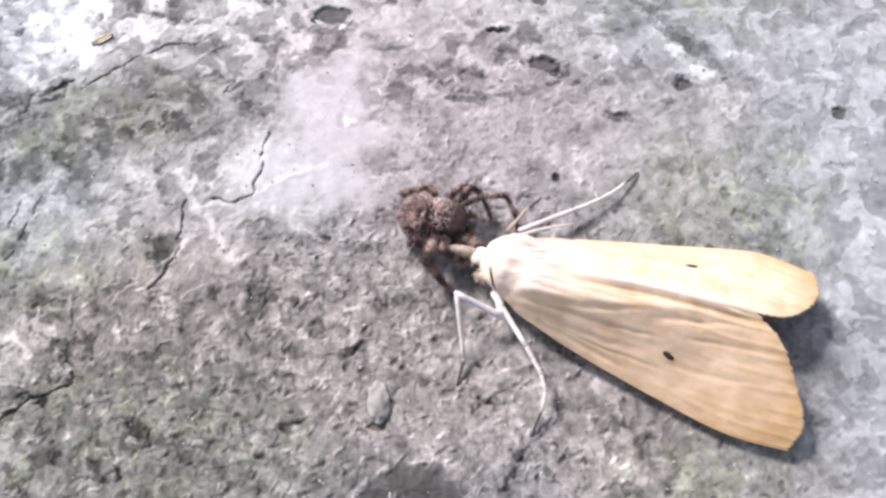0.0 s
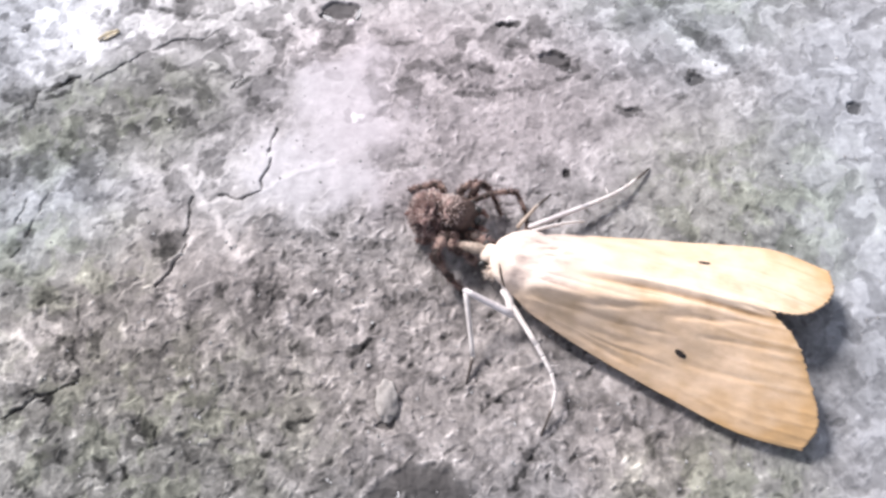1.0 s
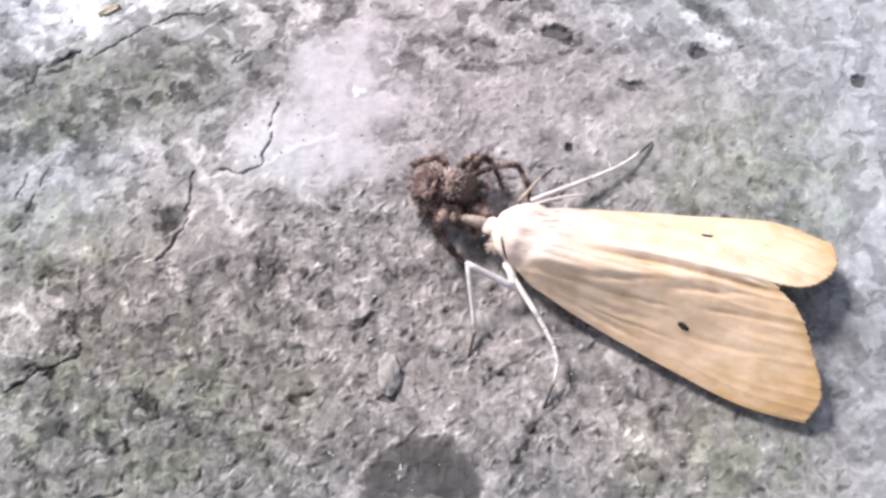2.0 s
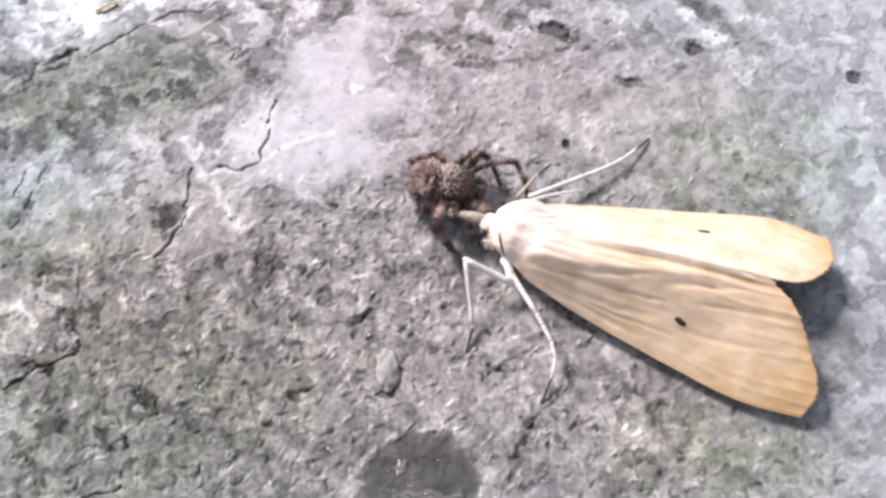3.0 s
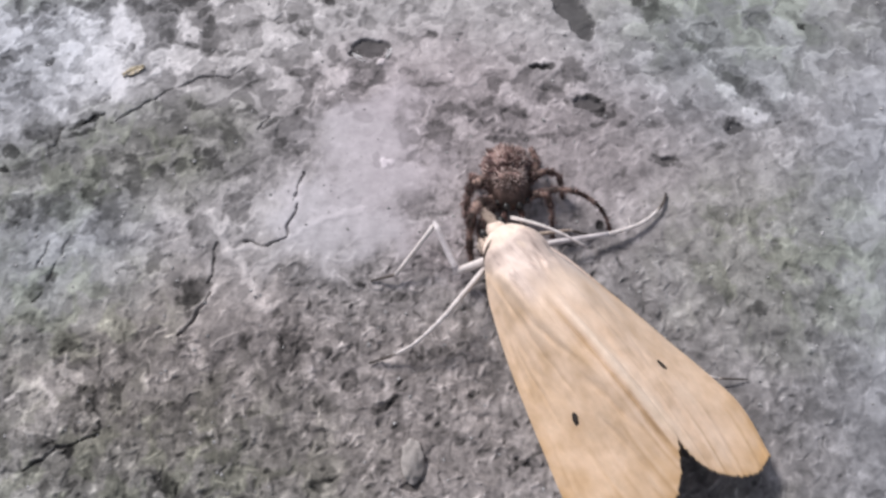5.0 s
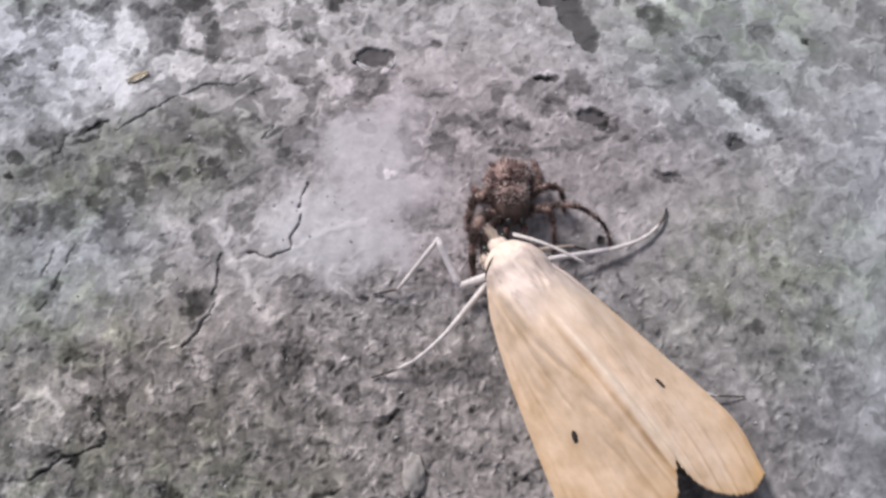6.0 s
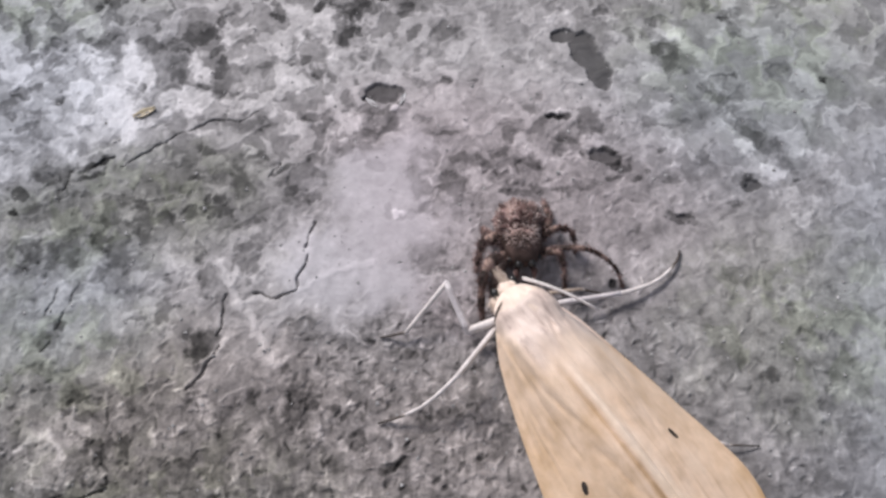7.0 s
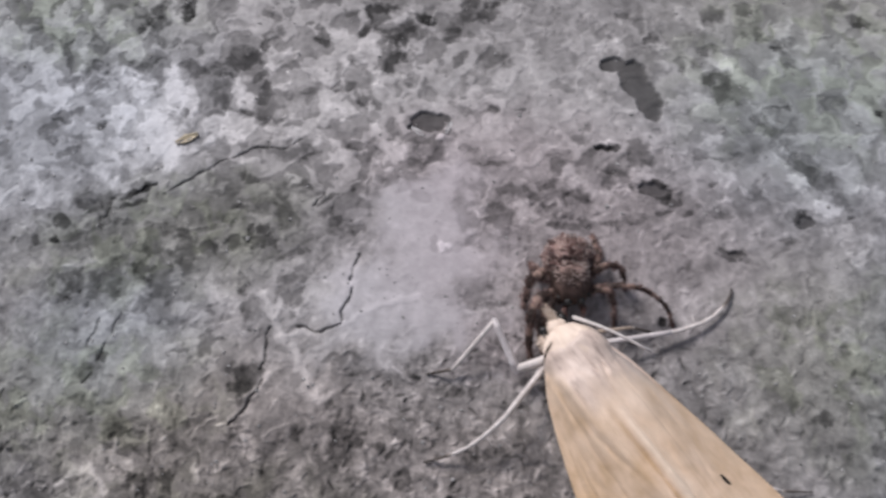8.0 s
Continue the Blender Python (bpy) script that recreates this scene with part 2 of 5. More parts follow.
# Marks in the stone: middle x, y, half length, half width, turn in degrees, how much darker or paler.
LEFT_STAINS = [
    (-20.18, 3.59, 1.21, 0.67, 4, -51), (-19.47, 4.33, 0.81, 0.56, -2, -32), (-18.03, 4.59, 0.50, 0.43, 21, -58), (-17.15, 3.95, 0.59, 0.92, -2, -36),
    (-16.07, 5.15, 0.54, 0.69, -2, -28), (-16.41, 3.32, 0.59, 0.43, -2, -32), (-14.97, 4.96, 0.54, 0.62, -2, -19), (-15.43, 4.21, 0.38, 0.43, -2, -15),
    (-19.68, 2.91, 0.44, 0.29, -35, -32), (-17.90, 2.47, 0.32, 0.27, -2, -38), (-16.13, 1.97, 0.58, 0.36, -13, -36), (-16.18, 1.24, 0.37, 0.41, -2, -28),
    (-14.72, 1.11, 0.52, 0.47, -2, -54), (-13.34, 3.84, 0.27, 0.43, -2, -45), (-13.03, 2.71, 0.32, 0.36, -2, -51), (-12.63, 2.76, 0.58, 0.60, -2, -32),
]
CRACK_STAINS = [
    (-11.11, 3.77, 0.59, 0.85, -13, -61), (-10.98, 2.56, 0.21, 0.24, -2, -38), (-14.72, 2.38, 0.27, 0.15, -35, -32), (-12.75, -0.58, 0.62, 0.63, 9, -64),
    (-13.45, 0.01, 0.16, 0.23, -2, -51), (-12.68, 0.13, 0.31, 0.23, -2, -45), (-15.98, 0.65, 0.47, 0.06, 4, -51), (-14.89, 0.19, 0.52, 0.12, -2, -32),
    (-18.57, 2.49, 0.27, 0.54, -24, -32), (-20.01, -0.38, 0.57, 0.40, -2, -45), (-19.32, 0.26, 0.32, 0.17, 31, -58), (-19.96, -0.75, 0.21, 0.23, -2, -58),
    (-17.01, -0.60, 0.39, 0.34, -2, -26), (-10.70, 3.55, 0.32, 0.49, -2, -38), (-10.23, 4.57, 0.32, 0.12, -2, -23), (-9.08, 0.54, 0.32, 0.14, 26, -36),
]
LEFT_BLOOMS = [
    (-20.60, 4.67, 0.76, 0.37, -2, 32), (-18.13, 3.22, 0.37, 0.37, -2, 23), (-19.97, 2.08, 0.74, 0.66, -2, 15), (-14.30, 3.56, 0.80, 0.76, -2, 18),
    (-9.64, -0.95, 0.31, 0.23, -2, 32), (-17.97, -4.15, 0.89, 0.22, -18, 36), (-18.93, -6.22, 0.69, 0.73, -1, 38), (-18.85, -5.05, 0.88, 0.80, -1, 26),
    (-19.01, -4.79, 0.26, 0.21, 40, 19), (-16.31, -2.16, 0.26, 0.33, 31, 28), (-16.88, -1.73, 0.31, 0.28, -2, 19), (-15.41, -5.80, 0.25, 0.26, -1, 15),
    (-17.50, -6.77, 0.70, 0.31, 30, 13), (-14.41, -4.64, 0.15, 0.32, -2, 36), (-12.36, -3.76, 0.40, 0.11, 4, 28), (-13.20, -4.28, 0.31, 0.21, 30, 28),
]
MIDDLE_STAINS = [
    (-2.99, 3.68, 0.48, 0.55, -2, -28), (-1.93, 3.40, 0.59, 0.24, 10, -28), (-2.59, 4.12, 0.80, 0.43, -2, -10), (-8.05, 0.72, 0.26, 0.17, -24, -23),
    (-7.63, -0.01, 0.21, 0.09, 20, -38), (-6.44, -0.67, 0.24, 0.19, 41, -51), (-3.49, -0.76, 0.26, 0.17, -2, -28), (-2.59, -0.78, 0.26, 0.22, -23, -32),
    (-2.59, -0.30, 0.21, 0.11, 20, -38), (-19.68, -1.79, 0.51, 0.28, -2, -15), (-18.24, -3.07, 0.36, 0.32, 30, -38), (-18.54, -3.60, 0.15, 0.33, -2, -28),
    (-17.62, -3.89, 0.36, 0.13, 20, -32), (-15.27, -3.55, 0.46, 0.33, 9, -32), (-16.49, -2.84, 0.20, 0.39, -2, -28), (-17.24, -2.96, 0.31, 0.11, -2, -28),
]
HOLLOW_STAINS = [
    (-19.46, -2.49, 0.31, 0.11, 20, -32), (-16.85, -5.11, 0.30, 0.27, -1, -45), (-16.33, -5.25, 0.35, 0.42, -1, -36), (-17.30, -5.49, 0.35, 0.32, -1, -32),
    (-16.65, -5.77, 0.10, 0.66, 4, -58), (-16.31, -6.55, 0.15, 0.21, -1, -70), (-15.54, -5.01, 0.15, 0.37, -2, -51), (-17.45, -6.26, 0.15, 0.31, -1, -28),
    (-14.51, -2.35, 0.36, 0.28, -2, -26), (-13.17, -3.20, 0.15, 0.49, -18, -32), (-13.11, -2.39, 0.15, 0.27, -23, -45), (-12.55, -1.43, 0.36, 0.28, -2, -38),
    (-11.91, -3.10, 0.25, 0.16, -2, -32), (-10.29, -2.87, 0.15, 0.38, -12, -36), (-12.94, -5.73, 0.50, 0.21, -1, -28), (-13.91, -5.97, 0.35, 0.21, -1, -23),
]
SOIL_STAINS = [
    (-10.77, -5.00, 0.20, 0.11, -2, -32), (-10.86, -7.20, 0.10, 0.30, -43, -45), (-13.30, -7.13, 0.34, 0.13, -1, -28), (-12.60, -6.77, 0.20, 0.15, -1, -23),
    (-8.14, -2.93, 0.51, 0.60, -23, -38), (-8.16, -2.38, 0.21, 0.16, 20, -32), (-7.64, -2.67, 0.25, 0.11, 9, -51), (-8.00, -3.07, 0.20, 0.11, -2, -64),
    (-8.10, -3.61, 0.50, 0.43, -2, -28), (-6.58, -4.32, 0.35, 0.37, -2, -32), (-5.70, -4.53, 0.35, 0.27, -2, -49), (-8.97, -1.53, 0.20, 0.28, -2, -32),
    (-6.62, -3.11, 0.21, 0.16, 30, -38), (-5.47, -3.55, 0.15, 0.16, -2, -26), (-3.82, -5.71, 0.40, 0.13, 30, -70), (-4.31, -5.83, 0.20, 0.16, -1, -45),
]
CHIP_STAINS = [
    (-3.33, -5.59, 0.10, 0.26, -23, -45), (-2.09, -3.37, 0.50, 0.22, 9, -32), (-1.21, -3.26, 0.30, 0.38, -2, -28), (-1.97, -4.95, 0.25, 0.05, 4, -64),
    (-1.84, -4.63, 0.05, 0.32, -2, -32), (-0.99, -5.52, 0.12, 0.31, -33, -58), (-9.47, -6.03, 0.25, 0.10, -1, -36), (-3.32, -6.75, 0.34, 0.36, -1, -23),
    (-0.77, -7.20, 0.15, 0.20, -1, -45), (-6.03, -5.78, 0.74, 0.21, -1, -18), (-6.86, -6.79, 0.49, 0.26, -1, -18), (-17.51, -7.66, 0.25, 0.20, 30, -77),
    (-18.87, -8.38, 0.39, 0.20, 19, -38), (-18.08, -9.38, 0.34, 0.44, -1, -45), (-17.20, -9.16, 0.24, 0.10, 19, -45), (-16.46, -8.31, 0.12, 0.30, -1, -28),
]
MIDDLE_BLOOMS = [
    (-6.87, -2.97, 0.40, 0.33, -2, 10), (-3.83, -4.79, 0.15, 0.32, -2, 36), (-4.62, -2.34, 0.63, 0.55, -2, 15), (-3.84, -3.72, 0.35, 0.43, -2, 13),
    (-2.59, -5.87, 0.29, 0.36, -1, 18), (-1.73, -6.02, 0.29, 0.26, -1, 20), (-3.08, -6.89, 0.15, 0.10, -1, 45), (-0.85, -4.34, 0.35, 0.27, -2, 13),
    (-7.29, -5.09, 0.25, 0.42, -2, 10), (-18.54, -9.85, 0.60, 0.49, -22, 28), (-17.88, -10.35, 0.53, 0.24, -12, 36), (-18.56, -8.01, 0.54, 0.15, 14, 28),
    (-14.47, -9.95, 0.72, 0.19, 39, 18), (-14.80, -11.30, 0.33, 0.14, -1, 23), (-13.25, -9.57, 0.19, 0.07, 9, 70), (-12.30, -8.91, 0.29, 0.35, -22, 28),
]
ALGAE_STAINS = [
    (-16.64, -8.80, 0.12, 0.20, -1, -36), (-17.07, -10.13, 0.53, 0.19, -1, -28), (-16.80, -10.38, 0.33, 0.15, 14, -38), (-14.63, -10.67, 0.57, 0.38, -1, -32),
    (-14.48, -11.03, 0.19, 0.29, -1, -26), (-14.94, -11.14, 0.33, 0.07, -1, -51), (-12.13, -9.52, 0.48, 0.29, -1, -41), (-11.63, -9.78, 0.57, 0.19, -1, -28),
    (-13.56, -9.49, 0.43, 0.34, 19, -36), (-12.54, -8.90, 0.19, 0.34, -32, -38), (-13.26, -8.88, 0.39, 0.25, 29, -32), (-13.94, -10.52, 0.19, 0.10, -1, -45),
    (-12.95, -10.95, 0.33, 0.14, -1, -28), (-13.78, -10.93, 0.28, 0.19, -1, -28), (-13.45, -11.88, 0.38, 0.24, 9, -45), (-13.87, -12.33, 0.23, 0.12, 29, -32),
]
LOW_STAINS = [
    (-11.22, -11.93, 0.28, 0.12, 19, -51), (-10.52, -11.94, 0.07, 0.28, -1, -49), (-11.64, -12.50, 0.07, 0.28, -1, -38), (-17.70, -11.66, 0.19, 0.24, 19, -36),
    (-18.04, -12.58, 0.14, 0.33, -1, -38), (-10.77, -10.16, 0.43, 0.15, -1, -32), (-9.85, -9.70, 0.29, 0.24, -1, -32), (-10.41, -10.17, 0.33, 0.24, -1, -19),
    (-8.47, -10.93, 0.52, 0.38, -1, -33), (-8.12, -10.94, 0.09, 0.17, 19, -58), (-7.91, -10.35, 0.19, 0.12, 39, -51), (-9.15, -11.39, 0.14, 0.19, -1, -45),
    (-8.68, -11.40, 0.42, 0.24, -1, -23), (-8.93, -8.99, 0.10, 0.20, -1, -51), (-6.89, -9.04, 0.10, 0.20, -1, -32), (-3.78, -9.12, 0.34, 0.07, 29, -36),
]
LOW_BLOOMS = [
    (-13.84, -10.33, 0.24, 0.10, 19, 36), (-13.33, -10.70, 0.33, 0.24, -1, 26), (-13.24, -11.65, 0.12, 0.07, -1, 26), (-10.86, -12.05, 0.28, 0.51, -1, 23),
    (-11.40, -12.62, 0.23, 0.32, -1, 23), (-13.49, -12.69, 0.47, 0.23, 19, 18), (-10.90, -8.32, 0.73, 0.20, -1, 26), (-11.22, -8.93, 0.29, 0.20, -1, 23),
    (-10.32, -9.74, 0.14, 0.19, -1, 51), (-9.57, -12.20, 0.42, 0.58, -1, 28), (-9.51, -13.12, 0.37, 0.32, -1, 18), (-16.21, -9.35, 0.14, 0.15, -1, 32),
    (-13.76, -8.75, 0.19, 0.12, -1, 38), (-7.93, -9.87, 0.24, 0.19, -1, 26), (-8.75, -10.21, 0.33, 0.19, -1, 15), (-9.50, -11.38, 0.24, 0.43, -1, 20),
]
NEAR_STAINS_AND_SHADE = [
    (-3.42, -9.37, 0.29, 0.10, 14, -45), (-5.40, -11.48, 0.70, 0.09, 14, -18), (-7.46, -12.55, 0.09, 0.14, -1, -38), (-7.50, -11.66, 0.23, 0.19, -1, -19),
    # The last two of this row paint the shadow along a groove.
    (1.86, -8.27, 0.53, 0.25, -1, -51), (1.37, -8.51, 0.14, 0.12, -1, -38), (3.30, -10.50, 0.33, 0.24, -1, -49), (2.91, -11.32, 0.16, 0.56, -32, -51),
    (5.33, -8.36, 0.38, 0.25, -1, -32), (4.38, -10.17, 0.28, 0.34, -1, -26), (3.77, -10.63, 0.33, 0.24, -1, -19), (4.74, -10.10, 0.09, 0.07, -1, -51),
    (7.54, -9.15, 0.52, 0.44, -1, -38), (7.83, -9.35, 0.19, 0.15, -1, -64), (6.94, -10.59, 0.19, 0.53, -22, -51), (8.24, -10.50, 0.23, 0.53, -1, -44),
]
RING_STAINS = [
    (7.86, -12.02, 0.58, 0.23, -11, -49), (8.02, -12.31, 0.32, 0.09, -1, -51), (4.75, -11.72, 0.42, 0.12, -32, -36), (4.31, -11.35, 0.19, 0.28, -1, -32),
    (5.62, -11.03, 0.19, 0.14, -1, -26), (3.55, -12.39, 0.23, 0.28, -1, -28), (3.04, -13.29, 0.32, 0.14, 9, -38), (6.34, -13.59, 0.50, 0.32, 29, -23),
    (0.91, -11.63, 0.09, 0.33, -21, -38), (9.50, -11.83, 0.12, 0.23, 19, -28), (9.79, -11.37, 0.58, 0.09, 24, -28), (11.68, -12.00, 0.14, 0.07, -1, -51),
    (12.22, -13.16, 0.18, 0.07, -1, -58), (11.91, -12.93, 0.37, 0.46, -1, -23), (16.28, -9.37, 0.19, 0.12, -1, -38), (15.99, -13.18, 0.23, 0.07, -1, -45),
]
RING_BLOOMS = [
    (-2.24, -12.25, 0.19, 0.23, -1, 70), (-1.78, -12.68, 0.23, 0.07, -1, 96), (-1.66, -12.38, 0.14, 0.18, -1, 38), (-4.10, -12.44, 0.19, 0.46, -21, 28),
    (-3.06, -11.53, 0.58, 0.12, 14, 38), (-1.44, -13.37, 1.38, 0.09, -1, 58), (-1.44, -13.64, 0.92, 0.09, -1, 64), (-5.36, -12.87, 0.93, 0.57, -1, 13),
    (7.78, -9.03, 0.19, 0.12, -1, 32), (6.48, -10.46, 0.70, 0.53, -1, 32), (7.72, -11.08, 0.66, 0.52, -32, 38), (8.24, -11.68, 0.51, 0.33, 19, 44),
    (7.11, -9.99, 0.94, 0.19, -1, 18), (6.49, -11.76, 0.28, 0.23, -1, 13), (3.15, -13.48, 0.23, 0.14, -1, 23), (0.73, -9.96, 0.19, 0.24, -22, 23),
]
RIGHT_BLOOMS = [
    (10.21, -11.73, 0.25, 0.23, -1, 33), (8.79, -13.08, 0.37, 0.14, 39, 28), (9.33, -13.44, 0.41, 0.23, -1, 32), (8.38, -13.75, 0.45, 0.18, -1, 36),
    (11.46, -13.71, 0.18, 0.18, -1, 32), (12.66, -12.48, 0.23, 0.19, -1, 19), (16.98, -11.42, 0.12, 0.10, -1, -45), (16.52, -14.05, 0.18, 0.07, -1, -45),
    (13.45, -12.57, 0.14, 0.07, -1, -36), (-1.10, -13.65, 0.18, 0.09, -1, -90), (0.06, -7.98, 0.34, 0.15, -1, 18), (2.80, -6.01, 0.39, 0.16, -1, 20),
    (4.93, -7.09, 0.53, 0.25, 9, -20), (3.46, -7.56, 0.29, 0.20, -1, 15), (6.31, -8.13, 0.38, 0.25, -1, -23), (1.30, -7.00, 0.29, 0.20, 30, -28),
]
CORNER_STAINS = [
    (-19.52, 17.77, 0.72, 0.73, 2, -72), (-17.72, 18.39, 0.23, 0.53, -16, -86), (-23.63, 16.35, 0.40, 0.66, 2, -66), (-22.94, 16.53, 1.15, 0.66, 2, -42),
    (-23.18, 15.38, 0.40, 0.59, 2, -72), (-21.42, 15.11, 0.68, 0.52, 2, -49), (-21.97, 15.90, 0.86, 0.65, 2, -30), (-20.46, 15.36, 0.54, 0.25, -37, -57),
    (-19.70, 15.06, 0.46, 0.19, 19, -53), (-18.77, 15.51, 0.34, 0.16, 13, -38), (-22.96, 14.11, 0.28, 0.32, 2, -46), (-26.04, 16.12, 0.40, 0.26, 2, -34),
    (-24.40, 13.44, 0.17, 0.16, 2, -48), (-24.57, 12.81, 0.22, 0.19, 2, -23), (-25.56, 17.45, 0.73, 0.67, 2, -27), (-24.87, 16.80, 0.58, 0.40, 2, -23),
]
UPPER_LEFT_STAINS = [
    (-21.80, 12.27, 0.78, 0.37, -4, -57), (-23.19, 12.16, 0.45, 0.22, -9, -72), (-21.07, 11.68, 0.25, 0.28, 2, -99), (-22.27, 12.56, 0.22, 0.16, 2, -53),
    (-23.77, 11.50, 0.40, 0.24, 34, -53), (-21.46, 12.74, 0.34, 0.31, 2, -38), (-17.25, 12.65, 0.25, 0.28, 2, -86), (-20.46, 13.55, 0.45, 0.32, 2, -30),
    (-19.11, 13.91, 0.17, 0.19, 2, -34), (-18.63, 13.51, 0.22, 0.13, 2, -38), (-17.19, 15.39, 0.41, 0.50, -32, -42), (-16.83, 14.76, 0.28, 0.38, 2, -46),
    (-16.02, 15.10, 0.51, 0.45, 2, -46), (-17.56, 16.02, 0.85, 0.46, 2, -27), (-18.13, 16.01, 0.28, 0.26, 2, -27), (-15.83, 12.45, 0.33, 0.22, -9, -49),
]
UPPER_LEFT_BLOOMS = [
    (-21.15, 17.07, 0.58, 0.66, 2, 27), (-19.90, 16.45, 1.00, 0.66, 2, 19), (-18.27, 18.14, 0.40, 0.47, 2, 30), (-22.21, 16.48, 0.23, 0.16, 2, 27),
    (-22.91, 14.65, 0.23, 0.23, 2, 42), (-18.81, 12.82, 1.67, 1.56, 2, 30), (-20.90, 6.80, 0.67, 0.29, 13, 30), (-18.46, 10.39, 1.37, 0.90, 2, 27),
    (-19.97, 8.57, 0.27, 0.47, 2, 38), (-20.79, 9.42, 0.55, 0.42, 2, 19), (-24.39, 5.97, 0.27, 0.23, 2, 38), (-19.31, 8.73, 0.61, 0.23, 29, 42),
    (-24.34, 9.31, 1.10, 0.18, 2, 19), (-17.01, 5.80, 0.26, 0.28, 2, 27), (-16.05, 6.59, 0.27, 0.11, 18, 34), (-14.61, 5.74, 0.26, 0.22, 2, 27),
]
CRUST_STAINS = [
    (-16.63, 12.12, 0.22, 0.31, 2, -30), (-15.73, 13.85, 0.40, 0.43, 35, -42), (-15.58, 14.96, 0.70, 0.45, 2, -68), (-14.37, 15.47, 0.85, 0.45, 2, -72),
    (-14.70, 15.94, 0.40, 0.26, 2, -42), (-13.48, 16.46, 0.23, 0.52, -16, -72), (-12.98, 17.12, 0.17, 0.46, 2, -42), (-15.31, 17.55, 0.57, 0.33, 2, -30),
    (-13.70, 14.54, 0.23, 0.38, -21, -68), (-12.54, 15.52, 0.56, 0.26, 2, -42), (-11.95, 15.22, 0.39, 0.19, 2, -30), (-13.33, 13.60, 0.33, 0.50, 2, -68),
    (-13.35, 12.52, 0.28, 0.55, 2, -53), (-12.98, 12.99, 0.39, 0.62, 2, -42), (-15.22, 13.08, 0.56, 0.31, -15, -61), (-14.35, 12.80, 0.44, 0.15, -9, -61),
]
CRUST_BLOOMS = [
    (-14.12, 14.52, 0.39, 0.25, 2, 30), (-13.49, 15.18, 0.40, 0.44, -21, 30), (-14.44, 13.57, 0.50, 0.44, 2, 23), (-11.89, 14.59, 0.70, 0.70, 2, 23),
    (-10.49, 14.63, 0.39, 0.50, 2, 27), (-9.13, 14.98, 0.50, 0.79, 2, 19), (-8.38, 16.28, 0.70, 0.45, 2, 19), (-7.56, 14.55, 0.69, 0.50, 2, 27),
    (-10.51, 13.22, 0.69, 0.43, 2, 19), (-8.53, 12.51, 0.82, 0.76, 2, 15), (-6.73, 15.43, 0.22, 0.25, 2, 27), (-7.07, 17.94, 0.30, 0.64, -32, 30),
    (-6.41, 18.78, 0.57, 0.27, 1, 27), (-11.95, 12.35, 0.33, 0.31, 2, 15), (-4.34, 12.33, 0.14, 0.27, -9, 86), (-4.58, 11.63, 0.27, 0.12, 18, 86),
]
CRUST_GAPS = [
    (-11.32, 17.66, 0.23, 0.20, 19, -72), (-10.84, 17.02, 0.28, 0.49, 2, -80), (-13.54, 18.43, 0.17, 0.33, 1, -30), (-9.38, 18.37, 0.29, 0.16, 19, -42),
    (-9.13, 15.84, 0.22, 0.19, 2, -46), (-11.12, 13.83, 0.39, 0.22, 13, -53), (-10.04, 14.17, 0.56, 0.16, 7, -49), (-9.21, 14.19, 0.28, 0.25, -21, -61),
    (-9.39, 13.66, 0.17, 0.25, 2, -46), (-8.60, 13.43, 0.39, 0.25, 2, -65), (-9.84, 15.12, 0.14, 0.38, 2, -42), (-12.23, 13.79, 0.39, 0.25, 2, -34),
    (-11.23, 13.51, 0.22, 0.25, 2, -42), (-12.63, 12.24, 0.38, 0.25, 2, -46), (-11.92, 12.04, 0.25, 0.18, 2, -57), (-10.41, 12.00, 0.49, 0.15, -4, -53),
]
PIT_STAINS = [
    (-8.23, 18.24, 0.63, 0.83, 2, -76), (-8.88, 17.40, 0.24, 0.51, -32, -87), (-7.44, 16.95, 0.46, 0.64, -21, -76), (-7.76, 17.59, 0.34, 0.65, 2, -57),
    (-7.36, 15.67, 0.50, 0.64, 2, -84), (-7.41, 18.85, 0.29, 0.33, 1, -53), (-6.47, 17.30, 0.54, 0.62, 46, -61), (-5.81, 18.23, 0.57, 0.26, -16, -91),
    (-6.33, 14.75, 0.34, 0.31, -32, -46), (-6.59, 13.03, 0.19, 0.18, 2, -61), (-7.76, 13.30, 0.22, 0.25, 2, -53), (-7.86, 12.69, 0.27, 0.18, 2, -42),
    (-5.30, 10.95, 0.81, 0.54, 2, -53), (-5.68, 10.35, 0.67, 0.24, 2, -49), (-4.76, 10.82, 0.38, 0.36, 2, -46), (-10.71, 12.29, 0.27, 0.15, 2, -27),
]
UPPER_STAINS = [
    (-3.28, 18.70, 0.71, 0.66, 1, -49), (-2.57, 18.72, 0.51, 0.59, 1, -65), (-4.36, 17.36, 0.39, 0.45, 2, -49), (-3.38, 17.38, 0.22, 0.32, 2, -34),
    (-3.88, 15.92, 0.42, 0.15, 50, -65), (-2.36, 16.12, 0.98, 0.38, -15, -38), (-1.51, 15.67, 0.34, 0.31, -32, -42), (-4.56, 15.43, 0.33, 0.25, 2, -30),
    (4.04, 18.40, 0.56, 0.16, 7, -42), (4.88, 18.26, 0.14, 0.98, 2, -34), (3.47, 17.57, 0.70, 0.45, 2, -27), (5.41, 17.14, 0.39, 0.26, 2, -68),
    (-2.27, 13.07, 0.27, 0.24, 2, -61), (-2.84, 13.91, 0.22, 0.19, 2, -34), (-0.91, 13.14, 0.27, 0.09, -15, -49), (0.99, 13.56, 0.14, 0.12, 2, -34),
]
